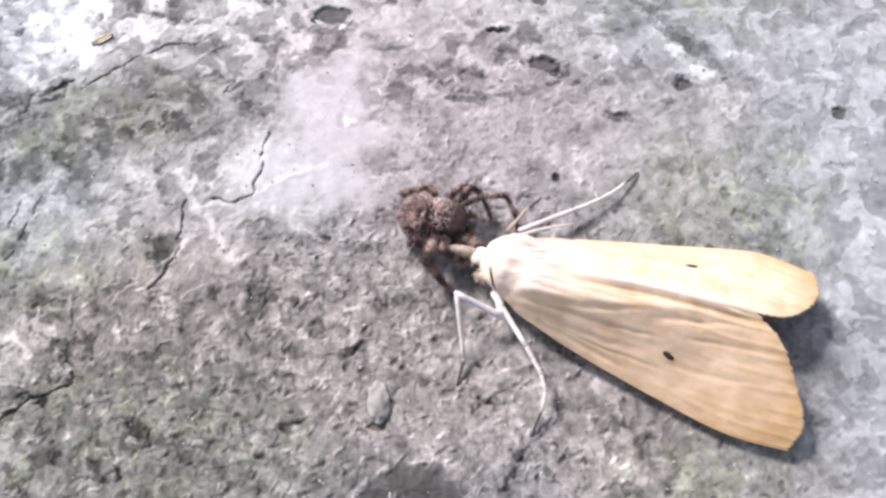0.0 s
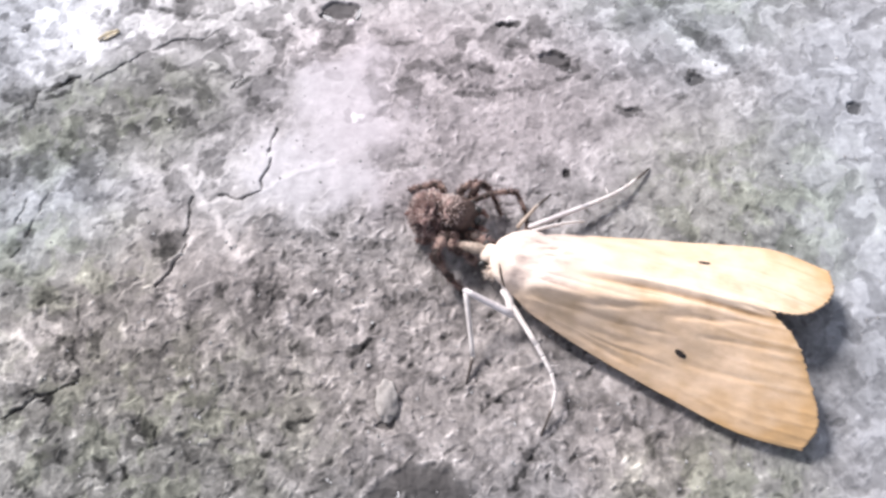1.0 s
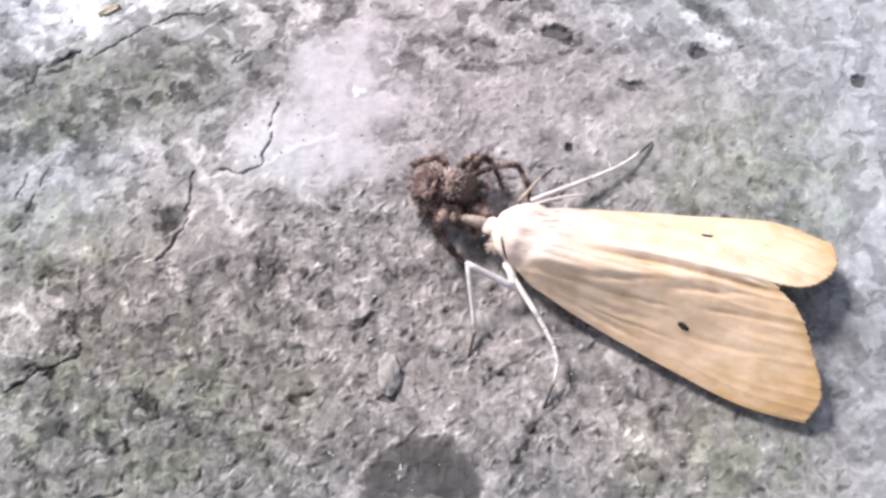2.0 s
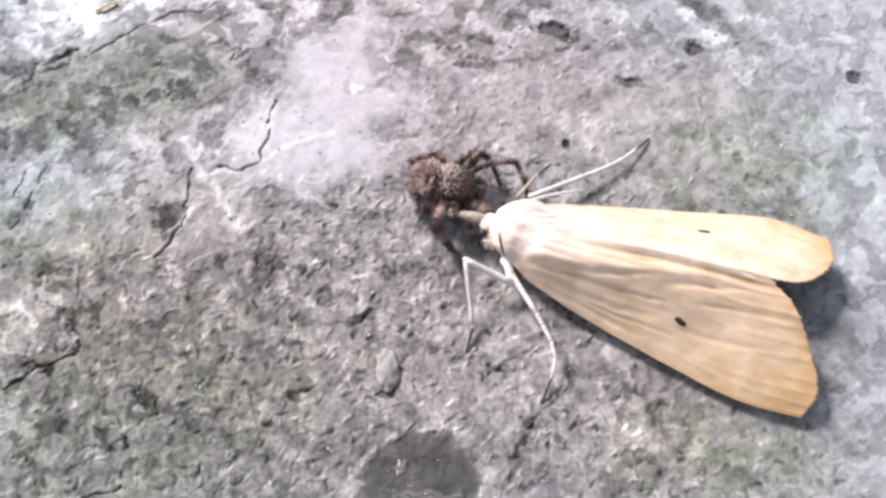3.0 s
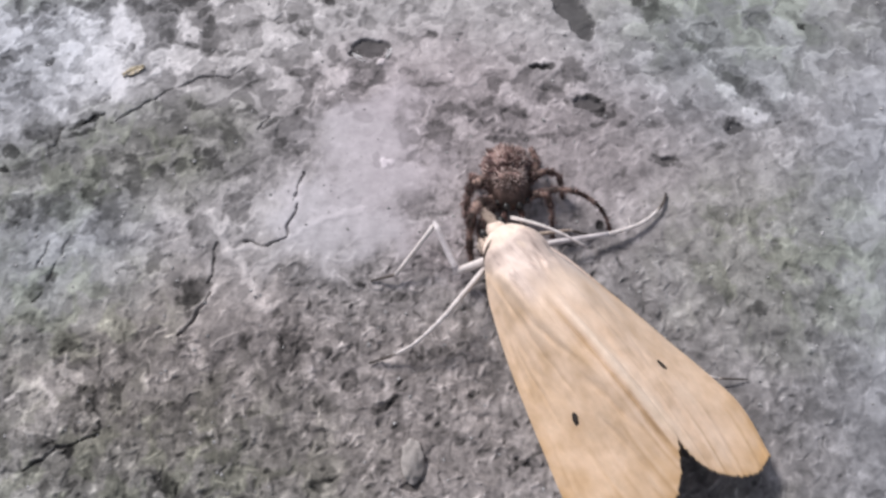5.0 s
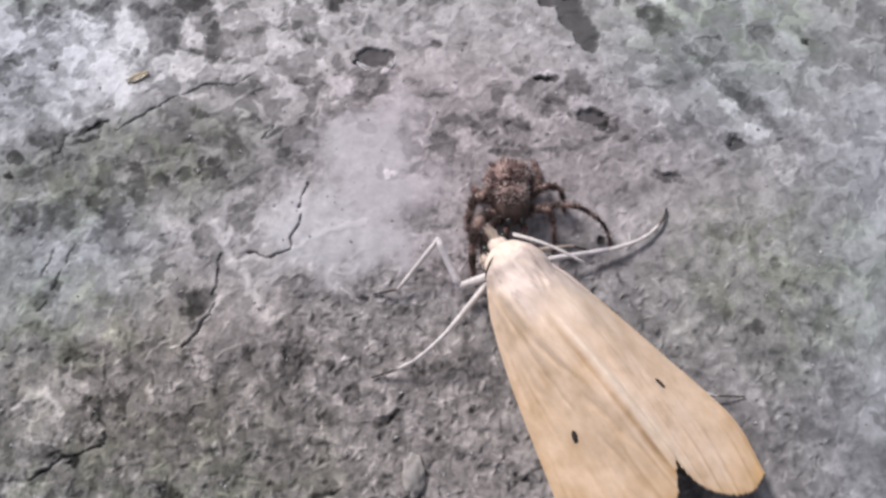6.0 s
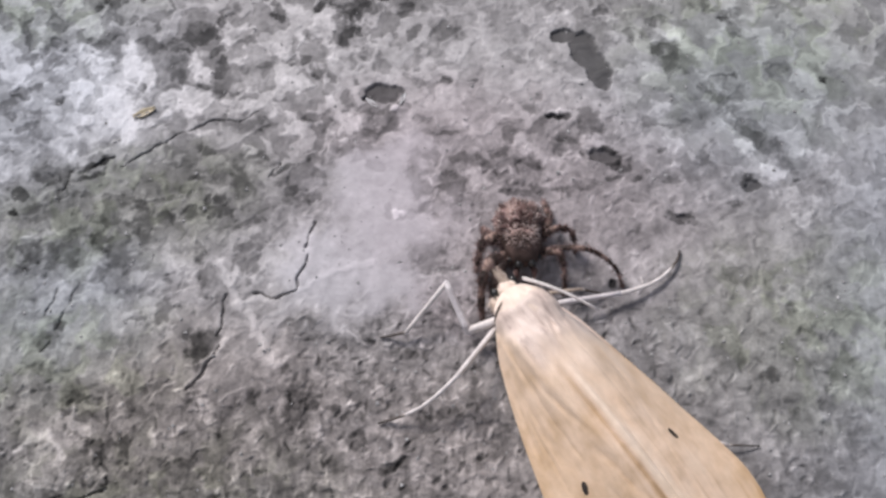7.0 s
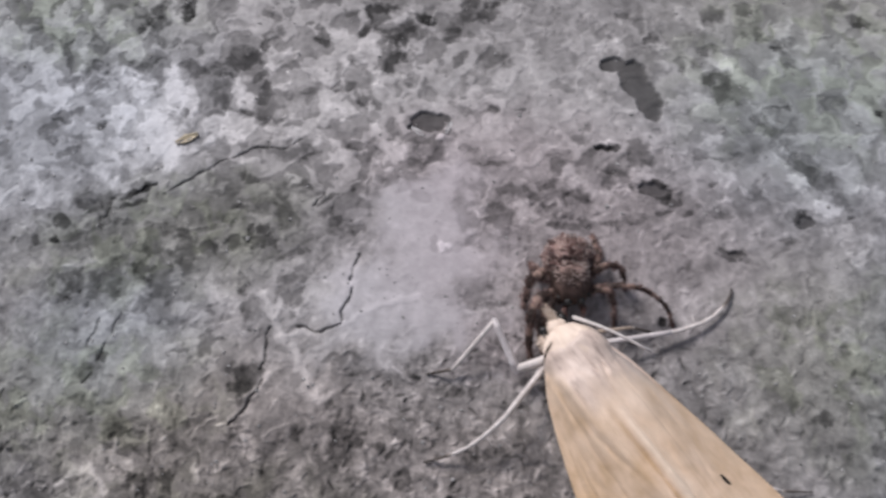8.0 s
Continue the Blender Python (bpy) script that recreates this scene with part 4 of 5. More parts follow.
def relief(axes):
    """Height in millimetres, and what covers the stone, over a lattice of points in millimetres."""
    x, y = np.meshgrid(*axes)
    near = 1 - step(30, 60, np.maximum(abs(x), abs(y)))
    sway, lift = layers(x, y, 1.3, 3, 11, 0.5), layers(x, y, 1.3, 3, 21, 0.5)
    fine_sway, fine_lift = layers(x, y, 0.5, 2, 15), layers(x, y, 0.5, 2, 25)
    wx, wy = x + 0.55 * sway, y + 0.55 * lift
    nx, ny = x + 0.12 * fine_sway, y + 0.12 * fine_lift
    mx, my = x + 0.24 * sway + 0.13 * fine_sway, y + 0.24 * lift + 0.13 * fine_lift
    pits = any_of(axes, 0.3 * mx + 0.7 * nx, 0.3 * my + 0.7 * ny, PITS_AND_SHADOW, 0.10)
    drift = 1.6 * layers(x, y, 3.2, 3, 31)
    satin = any_of(axes, wx + drift, wy + 1.2 * layers(x, y, 2.6, 2, 33), SATIN, 0.6, 4)
    calm = y + 1.8 * lattice(x, y, 6, 121)
    upper = step(5.5, 10.5, calm - 0.05 * x)
    upper = np.maximum(upper, step(14, 19, x + 1.5 * lattice(x, y, 5, 122)))
    upper = np.maximum.reduce([upper, 0.8 * step(-3.5, 0.5, calm) * step(-7, -10, x), 0.6 * step(0.0, 4.0, calm)])
    rough = (1 - 0.85 * satin) * (1 - 0.72 * upper) * (1 - 0.5 * pits) * (1 - 0.45 * step(2.0, 12.0, x + lattice(x, y, 4, 123)))
    # Tone.
    ragged = 0.75 * layers(x, y, 0.9, 4, 201, 0.68) - 0.12
    low, high = np.zeros(x.shape), np.zeros(x.shape)
    for spots in MARKS:
        a, b = marks(axes, mx, my, spots, 0.32, ragged)
        low, high = np.minimum(low, a), np.maximum(high, b)
    deep, clear = marks(axes, wx + drift, wy, BROAD, 0.75, 0.6 * ragged)
    crust = layers(wx, wy, 1.5, 3, 41, 0.55)
    plates = step(-0.10, 0.06, crust + 0.25 * lattice(x, y, 5, 42))
    big, big_tone = flakes(nx + 0.3 * ny, 0.8 * ny, 0.85, 161)
    small, small_tone = flakes(nx + 0.3 * ny, 0.75 * ny, 0.42, 162)
    tiny = flakes(nx + 0.25 * ny, 0.8 * ny, 0.25, 163)[0]
    bits, bit_shade = chips(axes, 0.6 * x + 0.4 * nx, 0.6 * y + 0.4 * ny, 6000, 9, (-29, 24, -16.5, 22), np.clip(rough * 1.15, 0.12, 1))
    crusty = np.maximum(step(0.0, -8.0, x + 3 * lattice(x, y, 4, 43)) * step(6.0, 10.0, y + 0.3 * x + 3), 0.4 * step(12.0, 16.0, x))
    blotch = layers(wx, wy, 2.2, 4, 151, 0.6)
    tone = 150 + 10 * upper + deep + clear + 46 * satin + low * (1 - 0.35 * satin) + high
    tone += (1 - 0.75 * satin) * (22 * blotch + (24 - 10 * upper) * layers(nx, ny, 0.6, 3, 155, 0.6)) + upper * (1 - satin) * (20 + 22 * crusty) * (plates - 0.5)
    tone += np.maximum(rough, 0.35 * (1 - satin)) * (18 * big_tone + 28 * small_tone) + bit_shade
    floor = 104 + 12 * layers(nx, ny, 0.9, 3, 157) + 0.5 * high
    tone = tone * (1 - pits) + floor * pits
    w = window(axes, PITS_AND_SHADOW[0][0], PITS_AND_SHADOW[0][1], 4)
    tone[w] -= 16 * oval(nx[w], ny[w], PITS_AND_SHADOW[0], 0.3)
    for spec in PITS_AND_SHADOW[6:7] + PITS_AND_SHADOW[10:11]:
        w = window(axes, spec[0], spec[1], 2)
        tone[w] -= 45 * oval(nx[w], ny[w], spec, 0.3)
    # Height.
    z = 0.22 * lattice(x, y, 13, 61) + rough * (0.15 * layers(nx, ny, 3.0, 3, 71, 0.55) + 0.05 * big + 0.045 * small + 0.03 * tiny + 0.02 * layers(nx, ny, 0.5, 2, 101))
    z += (0.03 * plates + 0.02 * layers(wx, wy, 0.9, 2, 181)) * upper * (1 - 0.8 * satin) - 0.15 * pits + 0.0004 * low * (1 - pits) + 0.0007 * high + bits
    soil = np.zeros(x.shape)
    jag_x, jag_y = x + 0.12 * layers(x, y, 0.8, 3, 81), y + 0.12 * layers(x, y, 0.8, 3, 91)
    swell, gaps = 1 + 0.8 * lattice(x, y, 0.7, 95), step(-0.25, 0.1, lattice(x, y, 1.1, 97))
    for width, depth, way in CRACKS:
        d = groove(axes, jag_x, jag_y, way)
        cut = 1 - step(0.4 * width * swell, 1.2 * width * swell, d)
        cut *= 1 if width > 0.0515 else gaps
        z -= 0.75 * depth * cut
        soil = np.maximum(soil, 0.55 * cut)
    for way in VEINS:
        d = groove(axes, jag_x, jag_y, way)
        line = step(0.22, 0.05, d * swell)
        tone, z = tone + line * 0.75 * np.clip(222 - tone, 0, 90), z + 0.025 * line
    for way in RIMS:
        line = step(0.13, 0.03, groove(axes, jag_x, jag_y, way) * swell) * gaps
        tone, z = tone + line * 0.6 * np.clip(215 - tone, 0, 90), z + 0.03 * line
    algae = step(-0.08, 0.28, layers(wx, wy, 1.7, 3, 191, 0.55))
    green = any_of(axes, wx, wy, GREEN, 0.6, 3)
    cover = {
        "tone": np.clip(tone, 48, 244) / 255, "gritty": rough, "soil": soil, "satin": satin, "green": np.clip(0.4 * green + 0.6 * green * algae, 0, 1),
        "brown": any_of(axes, wx, wy, BROWN, 0.6, 3), "rosy": any_of(axes, wx, wy, ROSY, 0.7, 3), "cool": any_of(axes, wx, wy, COOL, 0.7, 3),
    }
    cover = {key: near * v for key, v in cover.items()}
    cover["tone"] += (1 - near) * 0.66
    return z * near, cover


def spread(lo, hi, pitch):
    """Even steps from lo to hi, then ever wider ones out to the horizon."""
    inner = np.arange(lo, hi + pitch / 2, pitch)
    out = np.cumsum(pitch * 1.6 ** np.arange(1, 36))
    return np.concatenate([lo - out[::-1], inner, hi + out])


GRID = (spread(-29.5, 24.5, 0.052), spread(-16, 22, 0.052))
HEIGHT, COVER = relief(GRID)


def ground_sheet():
    gx, gy = np.meshgrid(*GRID)
    nx, ny = len(GRID[0]), len(GRID[1])
    me = bpy.data.meshes.new("ground")
    me.vertices.add(nx * ny)
    me.vertices.foreach_set("co", (np.stack([gx, gy, HEIGHT], -1) * MM).astype(np.float32).ravel())
    i = (np.arange(ny - 1)[:, None] * nx + np.arange(nx - 1)).ravel()
    quads = np.stack([i, i + 1, i + nx + 1, i + nx], -1)
    me.loops.add(quads.size)
    me.loops.foreach_set("vertex_index", quads.ravel().astype(np.int32))
    me.polygons.add(len(quads))
    me.polygons.foreach_set("loop_start", np.arange(0, quads.size, 4, dtype=np.int32))
    me.update(calc_edges=True)
    me.polygons.foreach_set("use_smooth", np.ones(len(quads), bool))
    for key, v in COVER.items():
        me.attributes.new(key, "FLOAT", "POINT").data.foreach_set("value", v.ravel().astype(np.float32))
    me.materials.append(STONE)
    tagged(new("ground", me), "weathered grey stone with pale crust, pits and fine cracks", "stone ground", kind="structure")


def ground_z(x, y):
    return float(HEIGHT[np.searchsorted(GRID[1], y), np.searchsorted(GRID[0], x)])


ground_sheet()


# ---- loose bits on the stone ----
def grit():
    rng = random.Random(5)
    xs = np.array([rng.uniform(-30, 25) for _ in range(2200)])
    ys = np.array([rng.uniform(-17, 23) for _ in range(2200)])
    zs = [ground_z(x, y) for x, y in zip(xs, ys)]
    verts, faces = [], []
    solid = [(1, 0, 0), (-1, 0, 0), (0, 1, 0), (0, -1, 0), (0, 0, 1), (0, 0, -1)]
    sides = [(0, 2, 4), (2, 1, 4), (1, 3, 4), (3, 0, 4), (2, 0, 5), (1, 2, 5), (3, 1, 5), (0, 3, 5)]
    for x, y, z in zip(xs, ys, zs):
        s = 0.03 + 0.08 * rng.random() ** 3
        turn = Euler((rng.uniform(0, 6), rng.uniform(0, 6), rng.uniform(0, 6))).to_matrix()
        n = len(verts)
        for v in solid:
            w = turn @ (Vector(v) * s * rng.uniform(0.6, 1.5))
            verts.append((x + w.x, y + w.y, z + w.z * 0.6))
        faces += [(a + n, b + n, c + n) for a, b, c in sides]
    me = mesh_of("grit", verts, faces, GRIT, smooth=False)
    tagged(new("grit", me), "fine grey mineral grains strewn over the stone", "grit", kind="stuff")


def pellet():
    x, y = -2.75, -8.05
    v, f = lump((0, 0, 0), (0.93, 0.50, 0.40), 28, 30, 0.22, 2.4, 3.0)
    ob = new("pellet", mesh_of("pellet", v, f, PELLET))
    ob.matrix_basis = pose(x * MM, y * MM, (ground_z(x, y) + 0.02) * MM, 0, 0, 92)
    tagged(ob, "small dusty grey oval pellet lying on the stone", "pellet")


def flake(name, x, y, length, width, turn, mat, label, category, curl=0.1):
    verts, faces = [], []
    nu, nv = 12, 5
    for layer in (0.035, 0.0):
        for i in range(nu + 1):
            u = i / nu
            w = width * (0.25 + 0.75 * math.sin(math.pi * min(max(u, 0.08), 0.95)) ** 0.9)
            for k in range(nv + 1):
                s = k / nv - 0.5
                bend = curl * (4 * s * s + (u - 0.5) ** 2)
                jag = 0.12 * width * noise.noise((u * 5, s * 4, x))
                verts.append(((u - 0.5) * length + jag, s * w + jag, layer + bend + 0.05 * noise.noise((u * 3, s * 3, y))))
    row, n = nv + 1, (nu + 1) * (nv + 1)
    for i in range(nu):
        for k in range(nv):
            a = i * row + k
            faces += [(a, a + row, a + row + 1, a + 1), (n + a, n + a + 1, n + a + row + 1, n + a + row)]
    rim = [k for k in range(row)] + [i * row + nv for i in range(1, nu + 1)]
    rim += [nu * row + k for k in range(nv - 1, -1, -1)] + [i * row for i in range(nu - 1, 0, -1)]
    faces += [(a, b, b + n, a + n) for a, b in zip(rim, rim[1:] + rim[:1])]
    ob = new(name, mesh_of(name, verts, faces, mat))
    ob.matrix_basis = pose(x * MM, y * MM, (ground_z(x, y) - 0.055) * MM, 0, 0, turn)
    return tagged(ob, label, category)


grit()
pellet()
flake("husk_flake", -16.85, 11.12, 1.15, 0.42, 28, YELLOW, "yellow-brown dry husk flake lying on pale crust", "husk", 0.12)
flake("stone_chip", -5.8, 11.95, 0.75, 0.22, -35, PALE_CHIP, "small whitish stone chip beside a dark pit", "chip", 0.05)
flake("stone_chip", -4.3, 12.15, 0.7, 0.2, 70, PALE_CHIP, "small whitish stone chip beside a dark pit", "chip", 0.05)
flake("stone_chip", -2.3, -12.25, 0.7, 0.14, 85, PALE_CHIP, "thin pale stone splinter in a dark hollow", "chip", 0.02)
flake("stone_chip", -1.95, -12.95, 0.5, 0.12, 5, PALE_CHIP, "thin pale stone splinter in a dark hollow", "chip", 0.02)


# ---- moth ----
def blend(points, t):
    """A smooth line through points, t from 0 to 1."""
    n = len(points) - 1
    i = min(int(t * n), n - 1)
    f = t * n - i
    p = [Vector(points[min(max(i + k, 0), n)]) for k in (-1, 0, 1, 2)]
    return 0.5 * (2 * p[1] + (p[2] - p[0]) * f + (2 * p[0] - 5 * p[1] + 4 * p[2] - p[3]) * f * f + (3 * p[1] - p[0] - 3 * p[2] + p[3]) * f**3)


# Each wing: its front edge from root to tip, its inner edge from root to the notch, its outer edge from notch to tip.
FAR_EDGES = ([(-1.3, 1.35, 1.2), (0.3, 2.1, 1.0), (3.0, 2.7, 0.65), (6.5, 3.3, 0.42), (10.0, 3.65, 0.5), (12.5, 2.95, 0.95)],
    [(-1.35, 0.3, 2.3), (0.2, 0.27, 2.80), (2.4, 0.18, 2.90), (4.8, -0.05, 2.76), (7.2, -0.12, 2.55), (9.6, 0.05, 2.32)],
    [(9.6, 0.05, 2.32), (11.05, 0.2, 1.9), (12.05, 0.82, 1.5), (12.72, 1.9, 1.15), (12.5, 2.95, 0.95)])
NEAR_EDGES = ([(-1.3, -0.85, 1.15), (0.3, -1.85, 1.05), (3.0, -2.95, 0.85), (6.2, -4.0, 0.65), (9.5, -4.95, 0.58), (12.15, -5.14, 0.6)],
    [(-1.35, 0.3, 2.32), (0.2, 0.3, 2.84), (2.4, 0.28, 2.97), (4.8, 0.27, 2.94), (7.2, 0.2, 2.72), (9.7, 0.1, 2.44)],
    [(9.7, 0.1, 2.44), (11.0, -0.9, 2.1), (11.9, -2.3, 1.5), (12.6, -4.0, 1.0), (12.15, -5.14, 0.6)])
WING_EDGES = {1: FAR_EDGES, -1: NEAR_EDGES}


# Creases along each wing: where across it at the tip and how much further out at the root, how wide, how deep, how far out they run.
WING_FOLDS = {
    1: [(0.62, 0.10, 0.05, 0.06, 0.8), (0.40, 0.0, 0.03, 0.04, 0.9)],
    -1: [(0.58, 0.45, 0.06, 0.13, 0.85), (0.42, 0.30, 0.03, 0.045, 0.6), (0.80, 0.25, 0.05, 0.07, 0.62), (0.30, 0.22, 0.03, 0.03, 1.1)],
}
WING_VEINS = {1: [0.30, 0.47, 0.63, 0.80, 0.93], -1: [0.09, 0.20, 0.31, 0.42, 0.50, 0.60, 0.70, 0.79, 0.88, 0.95]}
# The wings lie flat over the back as far as these lines, then slope down to the stone.
BACK_X = [-1.4, 0.4, 2.4, 4.7, 7.0, 9.0, 11.0]
BACK_Y = {1: [1.3, 1.3, 1.15, 0.80, 0.42, 0.22, 0.15], -1: [-1.1, -1.18, -1.15, -0.98, -0.62, -0.32, -0.1]}
# Tan streaks that fan out from each wing's root, and the dark line along its crest, grooved and tinted as shade: where
# they run, half width, strength.
FAR_STREAKS = [([(3.0, 1.9), (6.0, 1.5), (9.0, 1.0)], 0.10, 0.25)]
NEAR_STREAKS = [([(-1.05, -1.2), (0.26, -1.30), (2.39, -1.36), (3.56, -1.28), (5.4, -0.95)], 0.11, 1.0),
    ([(-1.3, -1.15), (0.13, -1.57), (2.14, -2.01), (3.87, -2.36), (5.8, -2.5)], 0.13, 0.9),
    ([(-1.0, -1.3), (0.45, -1.79), (1.5, -2.17), (3.28, -2.66), (5.2, -3.25)], 0.11, 0.9),
    ([(-0.4, -1.25), (1.0, -1.50), (3.0, -1.75), (6.2, -1.92)], 0.07, 0.7), ([(0.2, -1.68), (1.5, -1.98), (3.2, -2.48), (6.6, -3.05)], 0.07, 0.6),
    ([(6.2, -2.75), (8.2, -2.85), (11.0, -2.95)], 0.14, 0.55), ([(4.1, -0.63), (5.0, -0.56), (5.9, -0.54)], 0.06, 0.9),
    ([(5.6, -1.26), (7.5, -1.0), (9.4, -0.68)], 0.12, 0.8), ([(8.3, -0.06), (9.8, -0.2), (10.5, -0.25)], 0.08, 0.8),
    ([(7.0, -1.75), (9.0, -1.6), (11.5, -1.55)], 0.10, 0.5)]
WING_STREAKS = {1: FAR_STREAKS, -1: NEAR_STREAKS}


THORAX = (Vector((-0.45, 0.36, 1.42)), Vector((1.70, 1.48, 1.34)))


def step_up(lo, hi, v):
    t = min(max((v - lo) / (hi - lo), 0.0), 1.0)
    return t * t * (3 - 2 * t)


def streak(side, p):
    """How far a point of the wing lies within one of its streaks."""
    most = 0.0
    for way, wide, strength in WING_STREAKS[side]:
        if way[0][0] < p.x < way[-1][0]:
            y = float(np.interp(p.x, [q[0] for q in way], [q[1] for q in way])) + 0.05 * noise.noise((p.x * 1.1, way[0][1] * 9, 0.0))
            ends = min(1.0, 1.6 * (p.x - way[0][0]), 0.9 * (way[-1][0] - p.x))
            most = max(most, strength * ends * math.exp(-(((p.y - y) / wide) ** 2)) * (0.8 + 0.5 * noise.noise((p.x * 1.4, p.y * 5, 3.0))))
    return most


def roll(side, p):
    """The inner margins of the wings rise in a rounded roll, with a dip beside it."""
    if side > 0:
        rise = 0.6 * math.exp(-(((p.y - 0.22) / 0.20) ** 2))
    else:
        rise = math.exp(-(((p.y + 0.02) / 0.17) ** 2)) - 0.6 * math.exp(-(((p.y + 0.36) / 0.12) ** 2))
    return rise * step_up(1.2, 4.2, p.x) * (1 - 0.6 * step_up(9.0, 9.9, p.x)) * (0.95 + 0.25 * noise.noise((p.x * 1.3, 0.0, 9.0)))


def wing_point(side, u, v):
    """A point of the wing: u from root to outer edge, v from the inner to the front edge."""
    front, inner, outer = WING_EDGES[side]
    p = blend(inner, u).lerp(blend(front, u), v)
    p += (blend(outer, v) - Vector(inner[-1]).lerp(Vector(front[-1]), v)) * max(u, 0.0) ** 2.2
    v = min(max(v, 0.0), 1.0)
    swell = math.sin(math.pi * v)
    # A flat back, a rounded shoulder and an even slope.
    top, foot = blend(inner, u).z, blend(front, u)
    brow = float(np.interp(p.x, BACK_X, BACK_Y[side]))
    past, reach = abs(p.y) - abs(brow), max(0.4, abs(foot.y) - abs(brow))
    run = 0.5 * (past + math.sqrt(past * past + (0.45 if side > 0 else 0.03))) / (reach + 0.02)
    slope = top + 0.10 - (top + 0.10 - foot.z) * min(run, 1.0) ** (1.05 if side > 0 else 0.95)
    keep = 1 - step_up(0.04, 0.22, u) * (1 - step_up(0.68, 1.0, u))
    p.z = p.z * keep + slope * (1 - keep) + swell * ((0.08 + (0.36 if u < 0.5 else 0.10) * keep) * min(1.0, 0.35 + 2 * u))
    pleat = 0.06 * noise.noise((v * 4.5, u * 1.6, side * 5.0)) * swell
    for fold, fan, wide, deep, fade in WING_FOLDS[side]:
        pleat -= deep * math.exp(-(((v - fold - fan * math.exp(-u / 0.2)) / wide) ** 2)) * max(0.0, min(1.0, 1.6 * (fade - u)))
    for at in WING_VEINS[side]:
        pleat += 0.022 * step_up(0.45 + 0.4 * (7 * at % 1), 1.0, u) * math.exp(-(((v - at - 0.012 * math.sin(5 * u + 30 * at)) / 0.016) ** 2))
    pleat *= min(1.0, 4 * max(u, 0.0))
    crest = math.exp(-(((abs(p.y) - abs(brow)) / 0.17) ** 2)) * step_up(0.25, 0.6, u) * (1 - step_up(0.8, 1.0, u))
    pleat += (0.03 if side > 0 else 0.05) * crest * (0.7 + 0.6 * noise.noise((u * 6, side, 0.0)))
    p.z += pleat - 0.095 * streak(side, p) + 0.17 * roll(side, p) + 0.06 * noise.noise((p.x * 0.55, p.y * 0.9, side * 3.0)) + 0.022 * noise.noise((p.x * 1.7, p.y * 2.6, side * 8.0))
    # The roots are drawn smoothly over the thorax, with ruffled scales where the wings meet it.
    cap = 1 - ((p.x - THORAX[0][0]) / THORAX[1][0]) ** 2 - ((p.y - THORAX[0][1]) / THORAX[1][1]) ** 2
    bare = 1 - step_up(-1.45, -0.95, p.x + 0.15 * noise.noise((p.y * 1.3, p.x * 1.0, 4.0)))
    over = THORAX[0][2] + THORAX[1][2] * math.sqrt(max(cap, 0.0)) + 0.015 - 0.11 * bare if cap > 0 else 0.0
    h = max(0.0, min(1.0, 0.5 + (over - p.z) / 1.2))
    p.z = p.z * (1 - h) + over * h + 0.35 * h * (1 - h) * 0.5
    if cap > 0:
        p.z = min(p.z, over) * bare + p.z * (1 - bare)
    ruffle = math.exp(-(((p.x - 0.55) / 0.7) ** 2) - ((p.y - 0.75) / 0.55) ** 2)
    p.z += ruffle * 0.14 * (0.3 + noise.noise((p.x * 1.8, p.y * 5.0, 2.0))) * (1 - bare) + 0.10 * max(0.0, 1 - u * 3) * (1 - bare) * noise.noise((p.x * 1.6, p.y * 2.9, 7.0))
    fringe = max(0.0, (u - 0.96) / 0.04)
    p.x += 0.12 * fringe * noise.noise((v * 40, side * 7, 0.0))
    return p


